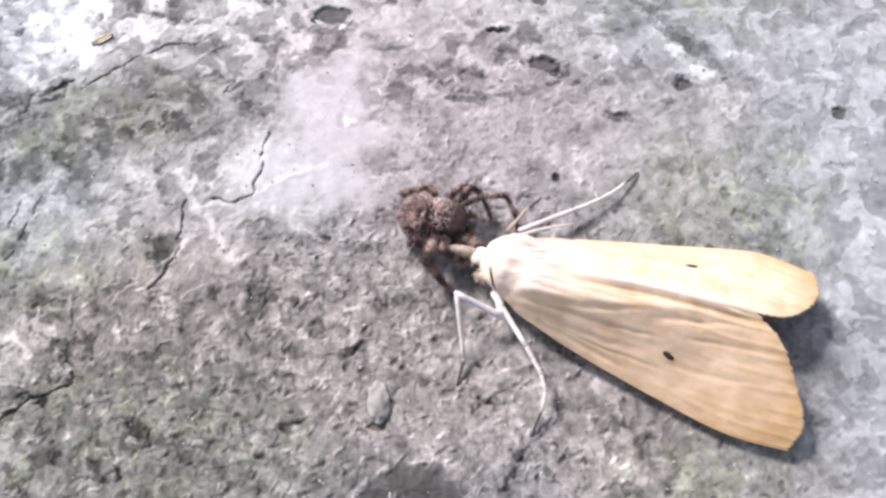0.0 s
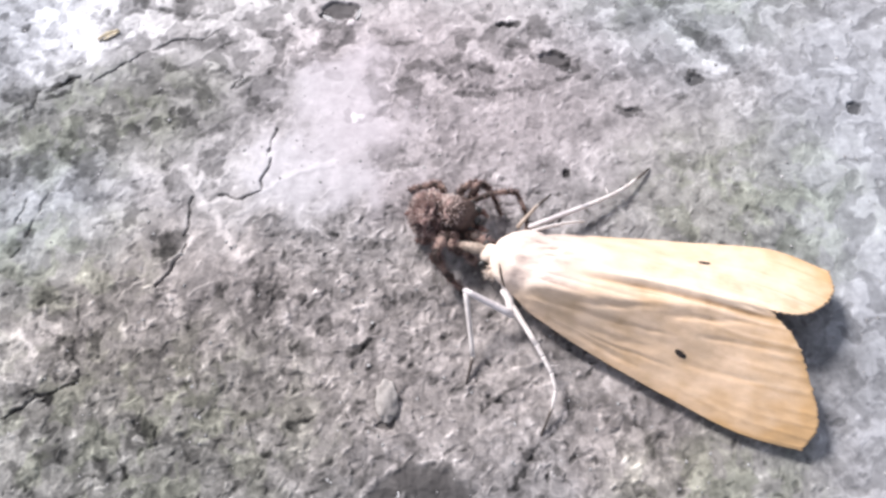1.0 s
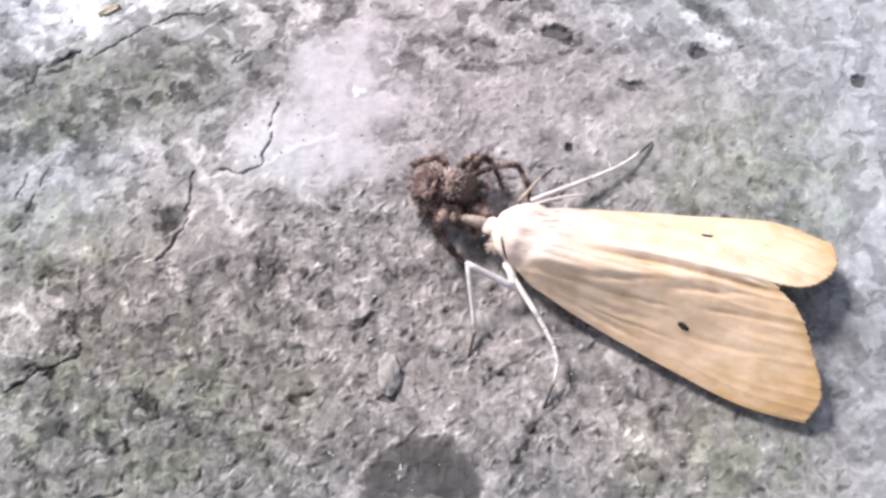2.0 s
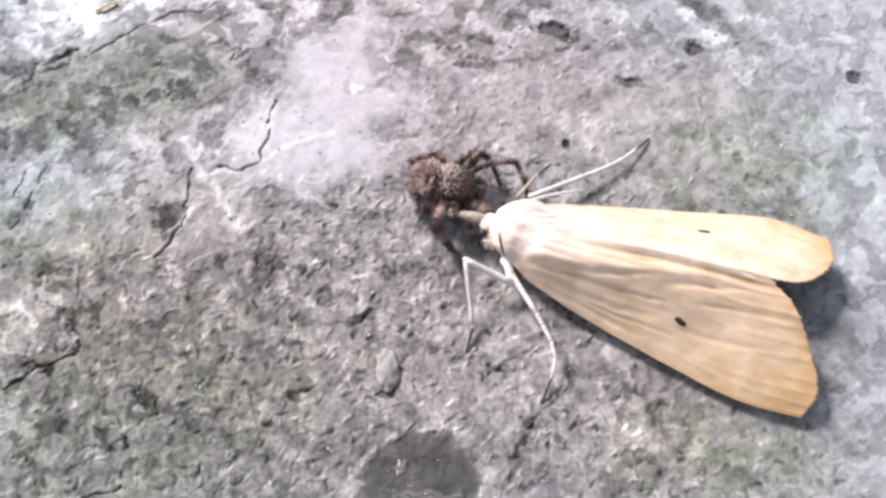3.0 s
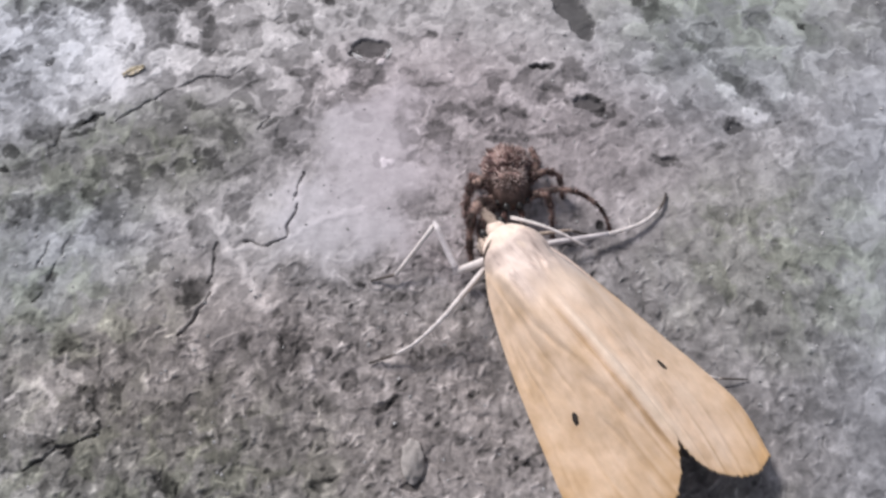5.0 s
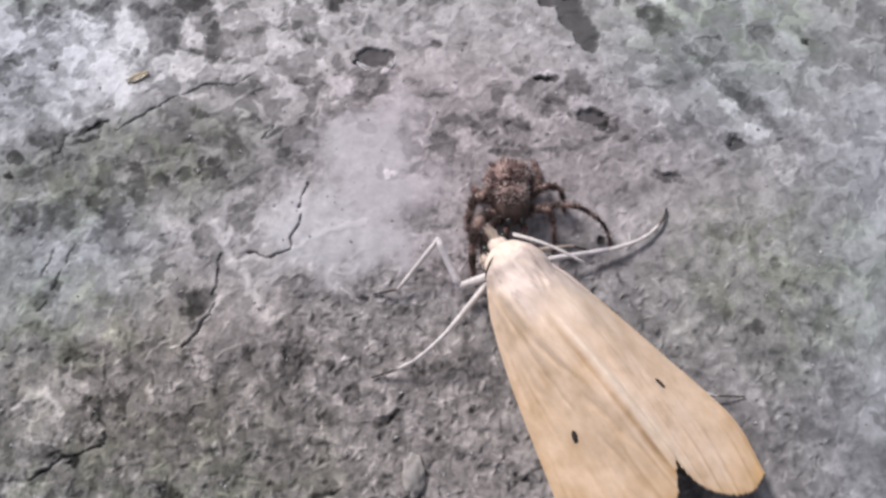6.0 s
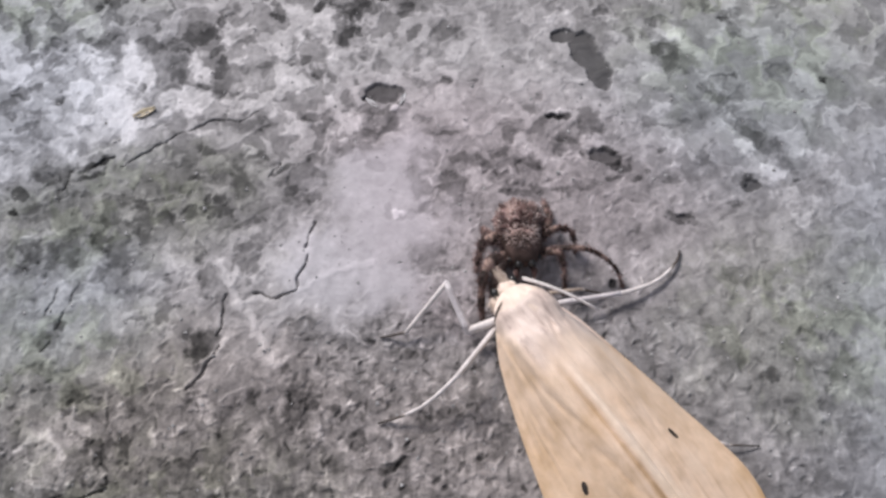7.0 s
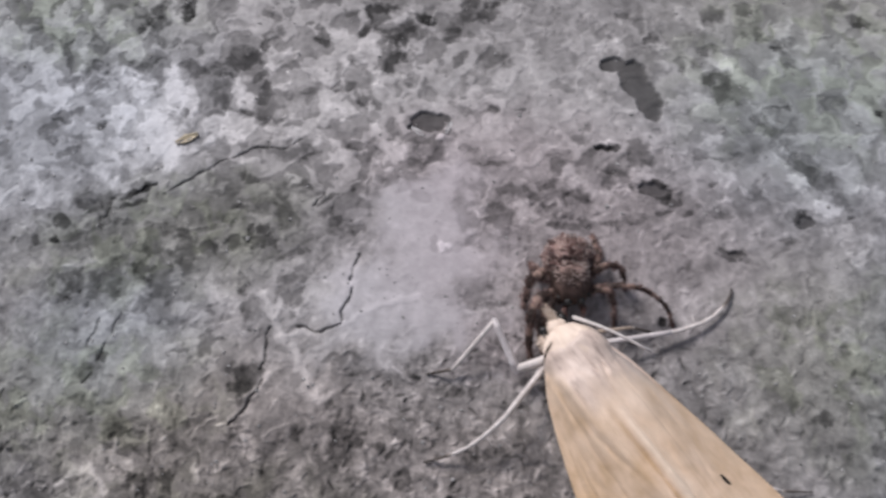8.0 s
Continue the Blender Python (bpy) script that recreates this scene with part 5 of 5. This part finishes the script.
def wing(side, moth):
    nu, nv = 90, 150
    verts, faces, edge_and_shade, root, vein_and_shade, silk = [], [], [], [], [], []
    for i in range(nu + 1):
        for k in range(nv + 1):
            u, v = i / nu, k / nv
            p = wing_point(side, u, v)
            verts.append(tuple(p))
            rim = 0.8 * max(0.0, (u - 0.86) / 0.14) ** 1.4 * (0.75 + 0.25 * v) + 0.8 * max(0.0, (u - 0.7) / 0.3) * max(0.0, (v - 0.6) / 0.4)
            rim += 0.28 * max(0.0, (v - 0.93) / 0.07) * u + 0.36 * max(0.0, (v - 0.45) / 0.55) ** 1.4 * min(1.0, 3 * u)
            # The near wing's outer slope is tinted darker, as shade put into the colour.
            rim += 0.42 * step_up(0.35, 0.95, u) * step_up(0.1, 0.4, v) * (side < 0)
            edge_and_shade.append(min(1, rim * (0.85 + 0.5 * noise.noise(p * 1.4))))
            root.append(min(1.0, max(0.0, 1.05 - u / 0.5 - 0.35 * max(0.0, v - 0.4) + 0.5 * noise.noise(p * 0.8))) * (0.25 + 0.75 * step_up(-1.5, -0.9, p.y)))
            silk.append(0.9 * (1 - step_up(0.2, 2.0, p.x + 0.6 * noise.noise((p.x * 0.9, p.y * 2.2, 6.0)) - 0.3 * abs(p.y - 0.4))) * step_up(-1.25, -0.75, p.y))
            line = 0.16 * noise.noise((v * 6, u * 2.5, side * 11.0)) + 0.30 * noise.noise(p * 1.1) + 0.18 * noise.noise(p * 3.1) + 0.04 * noise.noise((v * 24, u * 3.2, side * 13.0))
            for at in WING_VEINS[side]:
                d = (v - at - 0.012 * math.sin(5 * u + 30 * at)) / 0.014
                line += 0.40 * step_up(0.45 + 0.4 * (7 * at % 1), 1.0, u) * (0.6 + 0.8 * noise.noise((u * 4, at * 20, side))) * (math.exp(-(d * d)) - 1.3 * math.exp(-((d - 1.6) ** 2)))
            # Folds and streaks are darkened as shade, the rolled margins paled as highlights.
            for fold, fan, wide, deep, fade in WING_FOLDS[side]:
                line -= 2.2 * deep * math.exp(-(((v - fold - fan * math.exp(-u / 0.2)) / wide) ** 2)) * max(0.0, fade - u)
            vein_and_shade.append(0.5 + 0.5 * line - 0.06 * streak(side, p) + 0.45 * roll(side, p))
    row = nv + 1
    for i in range(nu):
        for k in range(nv):
            a = i * row + k
            quad = (a, a + row, a + row + 1, a + 1)
            faces.append(quad if side > 0 else quad[::-1])
    ob = part("forewing", mesh_of("forewing", verts, faces, WING, values={"edge_and_shade": edge_and_shade, "root": root, "vein_and_shade": vein_and_shade, "silk": silk}), moth,
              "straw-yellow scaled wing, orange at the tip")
    thick = ob.modifiers.new("thickness", "SOLIDIFY")
    thick.thickness, thick.offset = 0.07 * MM, -1
    spot = Vector((6.96, 1.93, 0)) if side > 0 else Vector((6.66, -2.46, 0))
    su, sv = min(((a / 60, b / 60) for a in range(61) for b in range(61)),
                 key=lambda c: (wing_point(side, *c) * Vector((1, 1, 0)) - spot).length)
    # A dark dot that follows the wing's curve.
    dot, tri = [wing_point(side, su, sv) + Vector((0, 0, 0.05))], []
    for ring in (0.6, 1.0):
        for k in range(18):
            a = math.tau * k / 18
            r = ring * (1 + 0.25 * noise.noise((math.cos(a) * 2, math.sin(a) * 2, side)))
            dot.append(wing_point(side, su + 0.0155 * r * math.cos(a), sv + (0.025 if side < 0 else 0.024) * r * math.sin(a)) + Vector((0, 0, 0.045 if ring < 1 else 0.02)))
    for k in range(18):
        j = (k + 1) % 18
        tri += [(0, 1 + k, 1 + j), (1 + k, 19 + k, 19 + j, 1 + j)]
    part("wing_dot", mesh_of("wing_dot", [tuple(p) for p in dot], tri, SPOT), ob, "blackish oval dot")
    return ob


def segment(name, length, r0, r1, mat, parent, bow=0.0, spur=False, span=(0.0, 1.0), label=""):
    n = 7
    path = [(length * i / n, 0, bow * math.sin(math.pi * i / n)) for i in range(n + 1)]
    *shape, along = tube(path, [r0 + (r1 - r0) * (i / n) for i in range(n + 1)], 8)
    ends = [lump((0, 0, 0), (r0, r0, r0), 6, 8), lump((length, 0, 0), (r1, r1, r1), 6, 8)]
    along += [0.0] * len(ends[0][0]) + [1.0] * len(ends[1][0])
    shape = joined(shape, *ends)
    if spur:
        s = tube([(length * 0.55, 0, 0), (length * 0.68, 0.22, 0), (length * 0.78, 0.5, -0.05)], [0.03, 0.025, 0.01], 5)[:2]
        shape = joined(shape, s)
        along += [0.7] * len(s[0])
    along = [span[0] + (span[1] - span[0]) * a for a in along]
    return part(name, mesh_of(name, *shape, mat, values={"along": along}), parent, label)


# Legs: the lengths of their links, their look, and where the joints lie in the moth's space in four stances:
# at rest beside the spider, pulled round, lifted, and at rest after the turn.
FRONT_LEG = ([1.45, 2.3, 2.9, 1.2],
    [[(-1.2, -0.6, 1.1), (-0.7, -1.9, 1.0), (-2.67, -1.64, 1.8), (-2.05, -3.75, 0.5), (-2.0, -5.33, 0.05)],
    [(-1.2, -0.6, 1.1), (-0.95, -2.2, 1.0), (-2.54, -4.18, 1.6), (-0.46, -5.57, 0.6), (0.1, -6.76, 0.05)],
    [(-1.2, -0.6, 1.1), (-1.3, -1.67, 1.0), (-1.7, -2.3, 2.8), (-0.95, -3.5, 0.8), (0.0, -4.3, 0.2)],
    [(-1.3, -0.6, 1.1), (-1.85, -2.08, 0.9), (-4.11, -1.5, 1.9), (-3.53, -4.2, 0.35), (-4.15, -5.12, 0.05)]])
MIDDLE_LEG = ([2.9, 2.1, 2.2],
    [[(-1.25, -0.99, 1.0), (0.57, -3.11, 1.2), (1.75, -4.75, 0.75), (1.55, -6.70, 0.05)],
    [(-0.79, -1.3, 1.0), (1.48, -3.47, 1.2), (2.89, -5.10, 0.6), (3.39, -6.74, 0.05)],
    [(-1.3, -1.4, 1.0), (0.05, -4.1, 0.95), (0.85, -5.8, 0.5), (1.26, -7.5, 0.05)],
    [(-1.11, -1.0, 1.0), (-0.27, -3.97, 1.6), (-0.42, -5.87, 0.6), (-1.26, -7.89, 0.05)]])
FAR_LEG = ([3.0, 1.8, 1.6, 0.85],
    [[(-0.65, 2.35, 0.9), (1.97, 4.32, 0.6), (3.22, 5.42, 0.4), (4.01, 6.56, 0.2), (4.35, 7.1, 0.05)],
    [(-0.39, 2.2, 1.0), (1.2, 5.0, 1.1), (1.9, 6.5, 0.7), (1.9, 8.0, 0.3), (1.6, 8.7, 0.05)],
    [(-0.6, 2.1, 1.0), (1.5, 4.0, 1.3), (2.3, 4.6, 2.3), (2.7, 4.9, 3.4), (2.6, 4.8, 4.0)],
    [(-0.4, 1.93, 0.9), (1.11, 5.05, 0.38), (1.55, 6.75, 0.25), (1.14, 8.19, 0.16), (0.61, 8.57, 0.05)]])
FAR_FRONT_LEG = ([1.5, 1.2],
    [[(-1.2, 2.2, 1.0), (-0.4, 3.9, 0.7), (0.2, 4.9, 0.05)], [(-1.2, 2.0, 1.0), (-0.2, 3.5, 0.7), (0.4, 4.2, 0.1)],
    [(-1.2, 2.0, 1.0), (-0.2, 3.4, 0.7), (0.5, 4.0, 0.1)], [(-1.0, 2.0, 0.8), (-0.3, 3.3, 0.6), (0.4, 4.1, 0.05)]])
HIND_LEG = ([2.0, 1.4],
    [[(6.4, 1.5, 0.3), (8.0, 2.2, 0.25), (9.0, 2.4, 0.05)], [(6.4, 1.6, 0.3), (8.0, 2.4, 0.25), (9.0, 2.7, 0.05)],
    [(6.6, 2.0, 0.3), (8.2, 2.9, 0.25), (9.2, 3.6, 0.05)], [(7.2, 2.6, 0.3), (8.8, 3.8, 0.3), (9.6, 4.85, 0.05)]])
ANTENNA = ([3.5],
    [[(-1.4, 1.3, 1.5), (1.5, 2.95, 1.2)], [(-2.2, 2.0, 1.3), (0.5, 3.9, 1.2)],
    [(-1.95, 1.6, 1.6), (0.9, 3.6, 1.5)], [(-1.9, 1.2, 2.1), (1.33, 2.81, 2.3)]])
LEGS = {"front": FRONT_LEG, "middle": MIDDLE_LEG, "far": FAR_LEG, "far_front": FAR_FRONT_LEG, "hind": HIND_LEG, "antenna": ANTENNA}
STANCE_TIMES = [(0.0, 0), (3.68, 0), (3.8, 1), (3.9, 1), (4.0, 2), (4.2, 2), (4.32, 3), (8.0, 3)]


# How the moth leans in each stance: about its length, and tail up.
LEANS = [(1.5, 0), (1.5, 0), (1, -0.2), (0, -0.4)]
BENDS = {"middle": 6, "far": 7}


def upright(joints, lean):
    """Joints given over the stone, in the space of the leaning moth; the root stays."""
    sx, sy = math.sin(radians(lean[0])), math.sin(radians(lean[1]))
    return joints[:1] + [(x, y, z - y * sx + x * sy) for x, y, z in joints[1:]]


def chain(lengths, joints):
    """The pose of each link, root first, each aimed at the next joint."""
    out, at = [], Vector(joints[0])
    for length, aim in zip(lengths, joints[1:]):
        way = (Vector(aim) - at).normalized()
        side = Vector((0, 0, 1)).cross(way).normalized()
        m = Matrix((way, side, way.cross(side))).transposed().to_4x4()
        m.translation = at * MM
        out.append(m)
        at = at + way * length
    return out


def moth_legs(moth):
    looks = {
        "front": [("leg_coxa", 0.24, 0.19, LEG), ("leg_femur", 0.19, 0.14, FEMUR), ("leg_tibia", 0.12, 0.10, LEG), ("leg_tarsus", 0.09, 0.05, FOOT)],
        "middle": [("leg_femur", 0.145, 0.12, LEG), ("leg_tibia", 0.115, 0.10, LEG), ("leg_tarsus", 0.09, 0.05, FOOT)],
        "far": [("leg_femur", 0.135, 0.12, FEMUR), ("leg_tibia", 0.115, 0.10, LEG), ("leg_tibia_end", 0.10, 0.08, LEG), ("leg_tarsus", 0.09, 0.05, FOOT)],
        "far_front": [("leg_tibia", 0.10, 0.08, SNOUT), ("leg_tarsus", 0.08, 0.05, FOOT)],
        "hind": [("leg_tibia", 0.09, 0.07, LEG), ("leg_tarsus", 0.06, 0.03, FOOT)],
        "antenna": [("antenna", 0.095, 0.06, LEG)],
    }
    moving = []
    for leg, (lengths, stances) in LEGS.items():
        links = []
        stances = [upright(joints, lean) for joints, lean in zip(stances, LEANS)]
        styles = [(name, 0.95 * r0, 0.95 * r1, mat, (0.0, 1.0)) for name, r0, r1, mat in looks[leg]]
        if leg in BENDS:
            # The shin and foot bend smoothly, in short links.
            n = BENDS[leg]
            stances = [[s[0]] + [tuple(blend(s[1:], k / n)) for k in range(n + 1)] for s in stances]
            lengths = [lengths[0]] + [sum((Vector(s[k + 2]) - Vector(s[k + 1])).length for s in stances) / len(stances) for k in range(n)]
            shin, feet, r0, r1 = n - (n - 1) // 2, (n - 1) // 2, styles[1][1], styles[-1][2]
            styles = styles[:1] + [("leg_tibia" if k < shin else "leg_tarsus", r0 + (r1 - r0) * k / n, r0 + (r1 - r0) * (k + 1) / n, LEG if k < shin else FOOT,
                                    ((k - shin) / feet, (k - shin + 1) / feet)) for k in range(n)]
        for n, (length, (name, r0, r1, mat, span)) in enumerate(zip(lengths, styles)):
            bow = 0.38 if name == "antenna" else 0.0
            links.append(segment(name, length, r0, r1, mat, moth, bow, leg in BENDS and n == 2, span))
        poses = [chain(lengths, s) for s in stances]
        for n, link_ob in enumerate(links):
            link_ob.matrix_basis = poses[0][n]
            moving.append((link_ob, [(t, poses[s][n]) for t, s in STANCE_TIMES]))
    return moving


def build_moth():
    moth = tagged(new("moth"), "straw-yellow moth with black wing dots, held by a spider", "moth")
    part("abdomen", mesh_of("abdomen", *lump((4.2, 0.1, 1.35), (4.6, 0.95, 0.95), 20, 20, 0.06, 2.0), BODY), moth, "cream tapering abdomen under the wings")
    part("thorax", mesh_of("thorax", *lump(tuple(THORAX[0]), tuple(THORAX[1] * 0.97), 60, 72, 0.03, 3.0, 4.0), FUR), moth, "cream thorax with silky scales")
    # The slit lies on the thorax, on the side of the near wing.
    arc = []
    for k in range(15):
        a, x = math.pi * (0.02 + 0.30 * k / 14), -1.15 - 0.55 * math.sin(math.pi * (0.02 + 0.30 * k / 14))
        ring = math.sqrt(1 - ((x - THORAX[0].x) / THORAX[1].x) ** 2)
        arc.append((x, THORAX[0].y - THORAX[1].y * ring * math.cos(a), THORAX[0].z + THORAX[1].z * ring * math.sin(a)))
    part("collar", mesh_of("collar", *tube(arc, [0.015 + 0.035 * math.sin(math.pi * k / 14) for k in range(15)], 10)[:2], COLLAR), moth, "dark slit behind the neck")
    part("head", mesh_of("head", *lump((-2.1, 0.5, 1.2), (0.5, 0.5, 0.5), 16, 20, 0.12, 3.0, 2.0), FUR), moth, "small pale head")
    fuzz = joined(lump((-1.9, -0.25, 1.05), (0.25, 0.22, 0.25), 16, 18, 0.35, 4.0, 2.0), bristles((-1.9, -0.28, 1.1), (0.32, 0.28, 0.30), 160, 0.20, 0.025, (-0.5, -0.4, 0.1), 14, -0.4))
    part("neck_tuft", mesh_of("neck_tuft", *fuzz, FUR), moth, "whitish tuft of neck scales")
    for y in (-0.02, 0.98):
        part("eye", mesh_of("eye", *lump((-2.35, y, 1.2), (0.26, 0.2, 0.28), 10, 12), EYE), moth, "dark round eye")
    palps = [lump((-2.75, 0.62, 1.35), (0.95, 0.23, 0.24), 24, 28, 0.18, 3.0, 3.0), bristles((-2.75, 0.62, 1.35), (0.92, 0.24, 0.25), 160, 0.14, 0.022, (-2.0, 0, 0), 41, -0.5)]
    part("palps", mesh_of("palps", *joined(*palps), SNOUT), moth, "tan hairy snout")
    wing(1, moth)
    wing(-1, moth)
    return moth, moth_legs(moth)


# ---- spider ----
SPIDER_LEGS = [
    [(-0.1, 0.7, 0.8), (-0.5, 1.5, 1.4), (-0.35, 2.3, 1.0), (0.25, 2.45, 0.1)],
    [(0.3, 0.7, 0.8), (0.55, 2.0, 1.6), (0.75, 3.1, 1.3), (1.3, 4.0, 0.7), (2.1, 4.35, 0.05)],
    [(0.5, 0.6, 0.8), (0.7, 1.5, 1.5), (1.5, 1.7, 1.0), (2.2, 1.7, 0.1)],
    [(-0.4, 0.6, 0.8), (-0.9, 1.3, 1.3), (-1.6, 1.3, 0.9), (-2.4, 1.35, 0.1)],
    [(-0.1, -0.7, 0.8), (-0.3, -1.6, 1.4), (0.35, -2.0, 0.9), (0.7, -2.1, 0.1)],
    [(0.3, -0.7, 0.8), (1.0, -1.7, 1.5), (2.2, -2.1, 1.0), (3.2, -2.1, 0.1)],
    [(0.5, -0.6, 0.8), (1.3, -1.3, 1.3), (2.4, -1.6, 0.8), (3.3, -1.4, 0.2)],
    [(-0.4, -0.6, 0.8), (-0.6, -1.35, 1.1), (-0.9, -1.6, 0.7), (-1.3, -1.6, 0.1)],
]

# How far each leg was turned about its hip, and bent at its knee, before the spider swung round.
SPIDER_TURNS = [(-62, -90), (-66, -50), (-12, -35), (-10, 0), (18, 0), (-78, 45), (5, 0), (-30, -10)]


def build_spider():
    spider = tagged(new("jumping_spider"), "small hairy brown jumping spider gripping the moth by its head", "spider")
    abdomen = part("abdomen", mesh_of("abdomen", *lump((-1.12, 0, 1.05), (0.88, 1.02, 0.88), 40, 48, 0.5, 4.0, 1.0), SPIDER), spider, "rounded brown abdomen with paler hairs")
    part("hairs", mesh_of("hairs", *bristles((-1.12, 0, 1.05), (0.90, 1.06, 0.90), 1500, 0.27, 0.026, (-0.8, 0, 0.1), 3, -0.5), SPIDER_TAN), abdomen)
    # Pale hairs here and on the carapace also put white glints into the colour.
    part("pale_glint_hairs", mesh_of("pale_glint_hairs", *bristles((-1.12, 0, 1.05), (0.92, 1.08, 0.92), 280, 0.24, 0.03, (-0.9, 0, 0.0), 31, -0.2), SPIDER_PALE), abdomen, "pale rusty hairs, whitened in place of glints")
    front = part("carapace", mesh_of("carapace", *lump((0.05, 0, 1.15), (0.98, 0.86, 0.72), 22, 26, 0.10, 2.5, 5.0, 0.85), SPIDER_DARK), spider, "dark brown carapace")
    part("cap", mesh_of("cap", *lump((-0.20, 0, 1.64), (0.33, 0.60, 0.24), 26, 30, 0.35, 4.0, 6.0, 0.8), SPIDER_CAP), front, "tan hairy patch")
    part("pale_glint_hairs", mesh_of("pale_glint_hairs", *bristles((-0.18, 0, 1.58), (0.62, 0.76, 0.36), 260, 0.22, 0.03, (0.5, 0, 0.1), 37, 0.0), SPIDER_PALE), front, "pale rusty hairs, whitened in place of glints")
    part("hairs", mesh_of("hairs", *bristles((0.05, 0, 1.15), (1.0, 0.88, 0.75), 420, 0.22, 0.02, (0.3, 0, 0.3), 4, -0.3), SPIDER_DARK), front)
    for y, x, r in ((-0.28, 1.0, 0.2), (0.28, 1.0, 0.2), (-0.66, 0.75, 0.12), (0.66, 0.75, 0.12), (-0.7, 0.05, 0.12), (0.7, 0.05, 0.12)):
        part("eye", mesh_of("eye", *lump((x, y, 1.3), (r, r, r), 8, 10), EYE), front)
    for y in (-0.3, 0.3):
        part("pedipalp", mesh_of("pedipalp", *tube([(0.85, y, 0.9), (1.25, y * 1.4, 0.9), (1.5, y * 1.2, 0.5)], [0.14, 0.16, 0.08], 8)[:2], SPIDER_TAN), spider, "short hairy feeler")
    rng = random.Random(12)
    moving = []
    for joints, (turn, fold), stout in zip(SPIDER_LEGS, SPIDER_TURNS, (0.7, 0.6, 0.64, 0.8, 1.0, 1.15, 1.1, 0.85)):
        n = 24
        path = [blend(joints, i / n) for i in range(n + 1)]
        tufted = 0.16 if stout < 1 else 0.28
        radii = [stout * (0.25 - 0.17 * i / n) * (1 + tufted * math.cos(i / n * math.tau * (len(joints)))) for i in range(n + 1)]
        hip, knee = Matrix.Translation(Vector(joints[0]) * MM), Matrix.Translation(path[n // 2] * MM)
        held = hip @ pose(0, 0, 0, 0, 0, turn) @ hip.inverted()
        bent = held @ knee @ pose(0, 0, 0, 0, 0, fold) @ knee.inverted()
        for name, first, last, rest in (("leg", 0, n // 2, held), ("lower_leg", n // 2, n, bent)):
            v, f, along = tube([tuple(p) for p in path[first:last + 1]], radii[first:last + 1], 8)
            ball = lump(tuple(path[first]), (radii[first],) * 3, 6, 8)
            along = [(first + a * (last - first)) / n for a in along] + [first / n] * len(ball[0])
            leg = part(name, mesh_of(name, *joined((v, f), ball), SPIDER_LEG, values={"along": along}), spider, "banded brown hairy leg")
            hairs = ([], [])
            for p, r in zip(path[first:last + 1], radii[first:last + 1]):
                hairs = joined(hairs, bristles(tuple(p), (r, r, r), 18, 0.20 if stout < 1 else 0.28, 0.024, (0.2, 0, 0.2), rng.random(), -0.6))
            part("hairs", mesh_of("hairs", *hairs, SPIDER_TAN), leg)
            moving.append((leg, [(0.0, rest), (3.66, rest), (3.8, Matrix()), (8.0, Matrix())]))
    return spider, moving


MOTH, MOTH_MOVING = build_moth()
SPIDER_OB, SPIDER_MOVING = build_spider()


# ---- what moves ----
def flat(x, y, turn, lean=(0, 0)):
    return pose(x * MM, y * MM, 0, lean[0], lean[1], turn)


def leaning(t):
    """The moth's lean at a time: on its side at first, tail up after the turn."""
    late = step_up(3.85, 4.35, t)
    return 1.5 * (1 - late), -0.4 * late


def motions():
    walk(MOTH, [(t, flat(x, y, a, leaning(t))) for t, x, y, a in (
        (0.0, 3.83, -2.83, -13.5), (3.0, 3.82, -2.83, -13.6), (3.5, 3.82, -2.78, -14.0), (3.7, 3.78, -2.79, -15.2), (3.8, 4.17, -1.24, -26.9),
        (3.9, 4.03, -1.31, -26.2), (4.0, 3.29, -0.87, -34.9), (4.1, 3.32, -0.75, -37.7), (4.2, 3.10, -0.65, -41.9), (4.3, 2.43, -0.54, -43.6),
        (4.5, 1.99, -0.22, -50.0), (4.7, 1.80, -0.06, -51.5), (6.0, 1.77, -0.03, -51.2), (8.0, 1.80, 0.0, -51.0))])
    walk(SPIDER_OB, [(t, flat(x, y, a)) for t, x, y, a in (
        (0.0, 0.34, 0.13, -6), (3.6, 0.34, 0.13, -6), (3.7, 0.5, 0.5, -12), (3.8, 1.95, 2.33, -76), (3.9, 1.98, 2.35, -77),
        (4.0, 2.1, 3.1, -75), (4.1, 2.18, 3.37, -74), (4.3, 1.77, 3.5, -80), (4.5, 1.62, 3.9, -85), (4.7, 1.52, 4.1, -84), (8.0, 1.49, 4.2, -83))])
    for ob, rows in MOTH_MOVING + SPIDER_MOVING:
        walk(ob, rows)


motions()
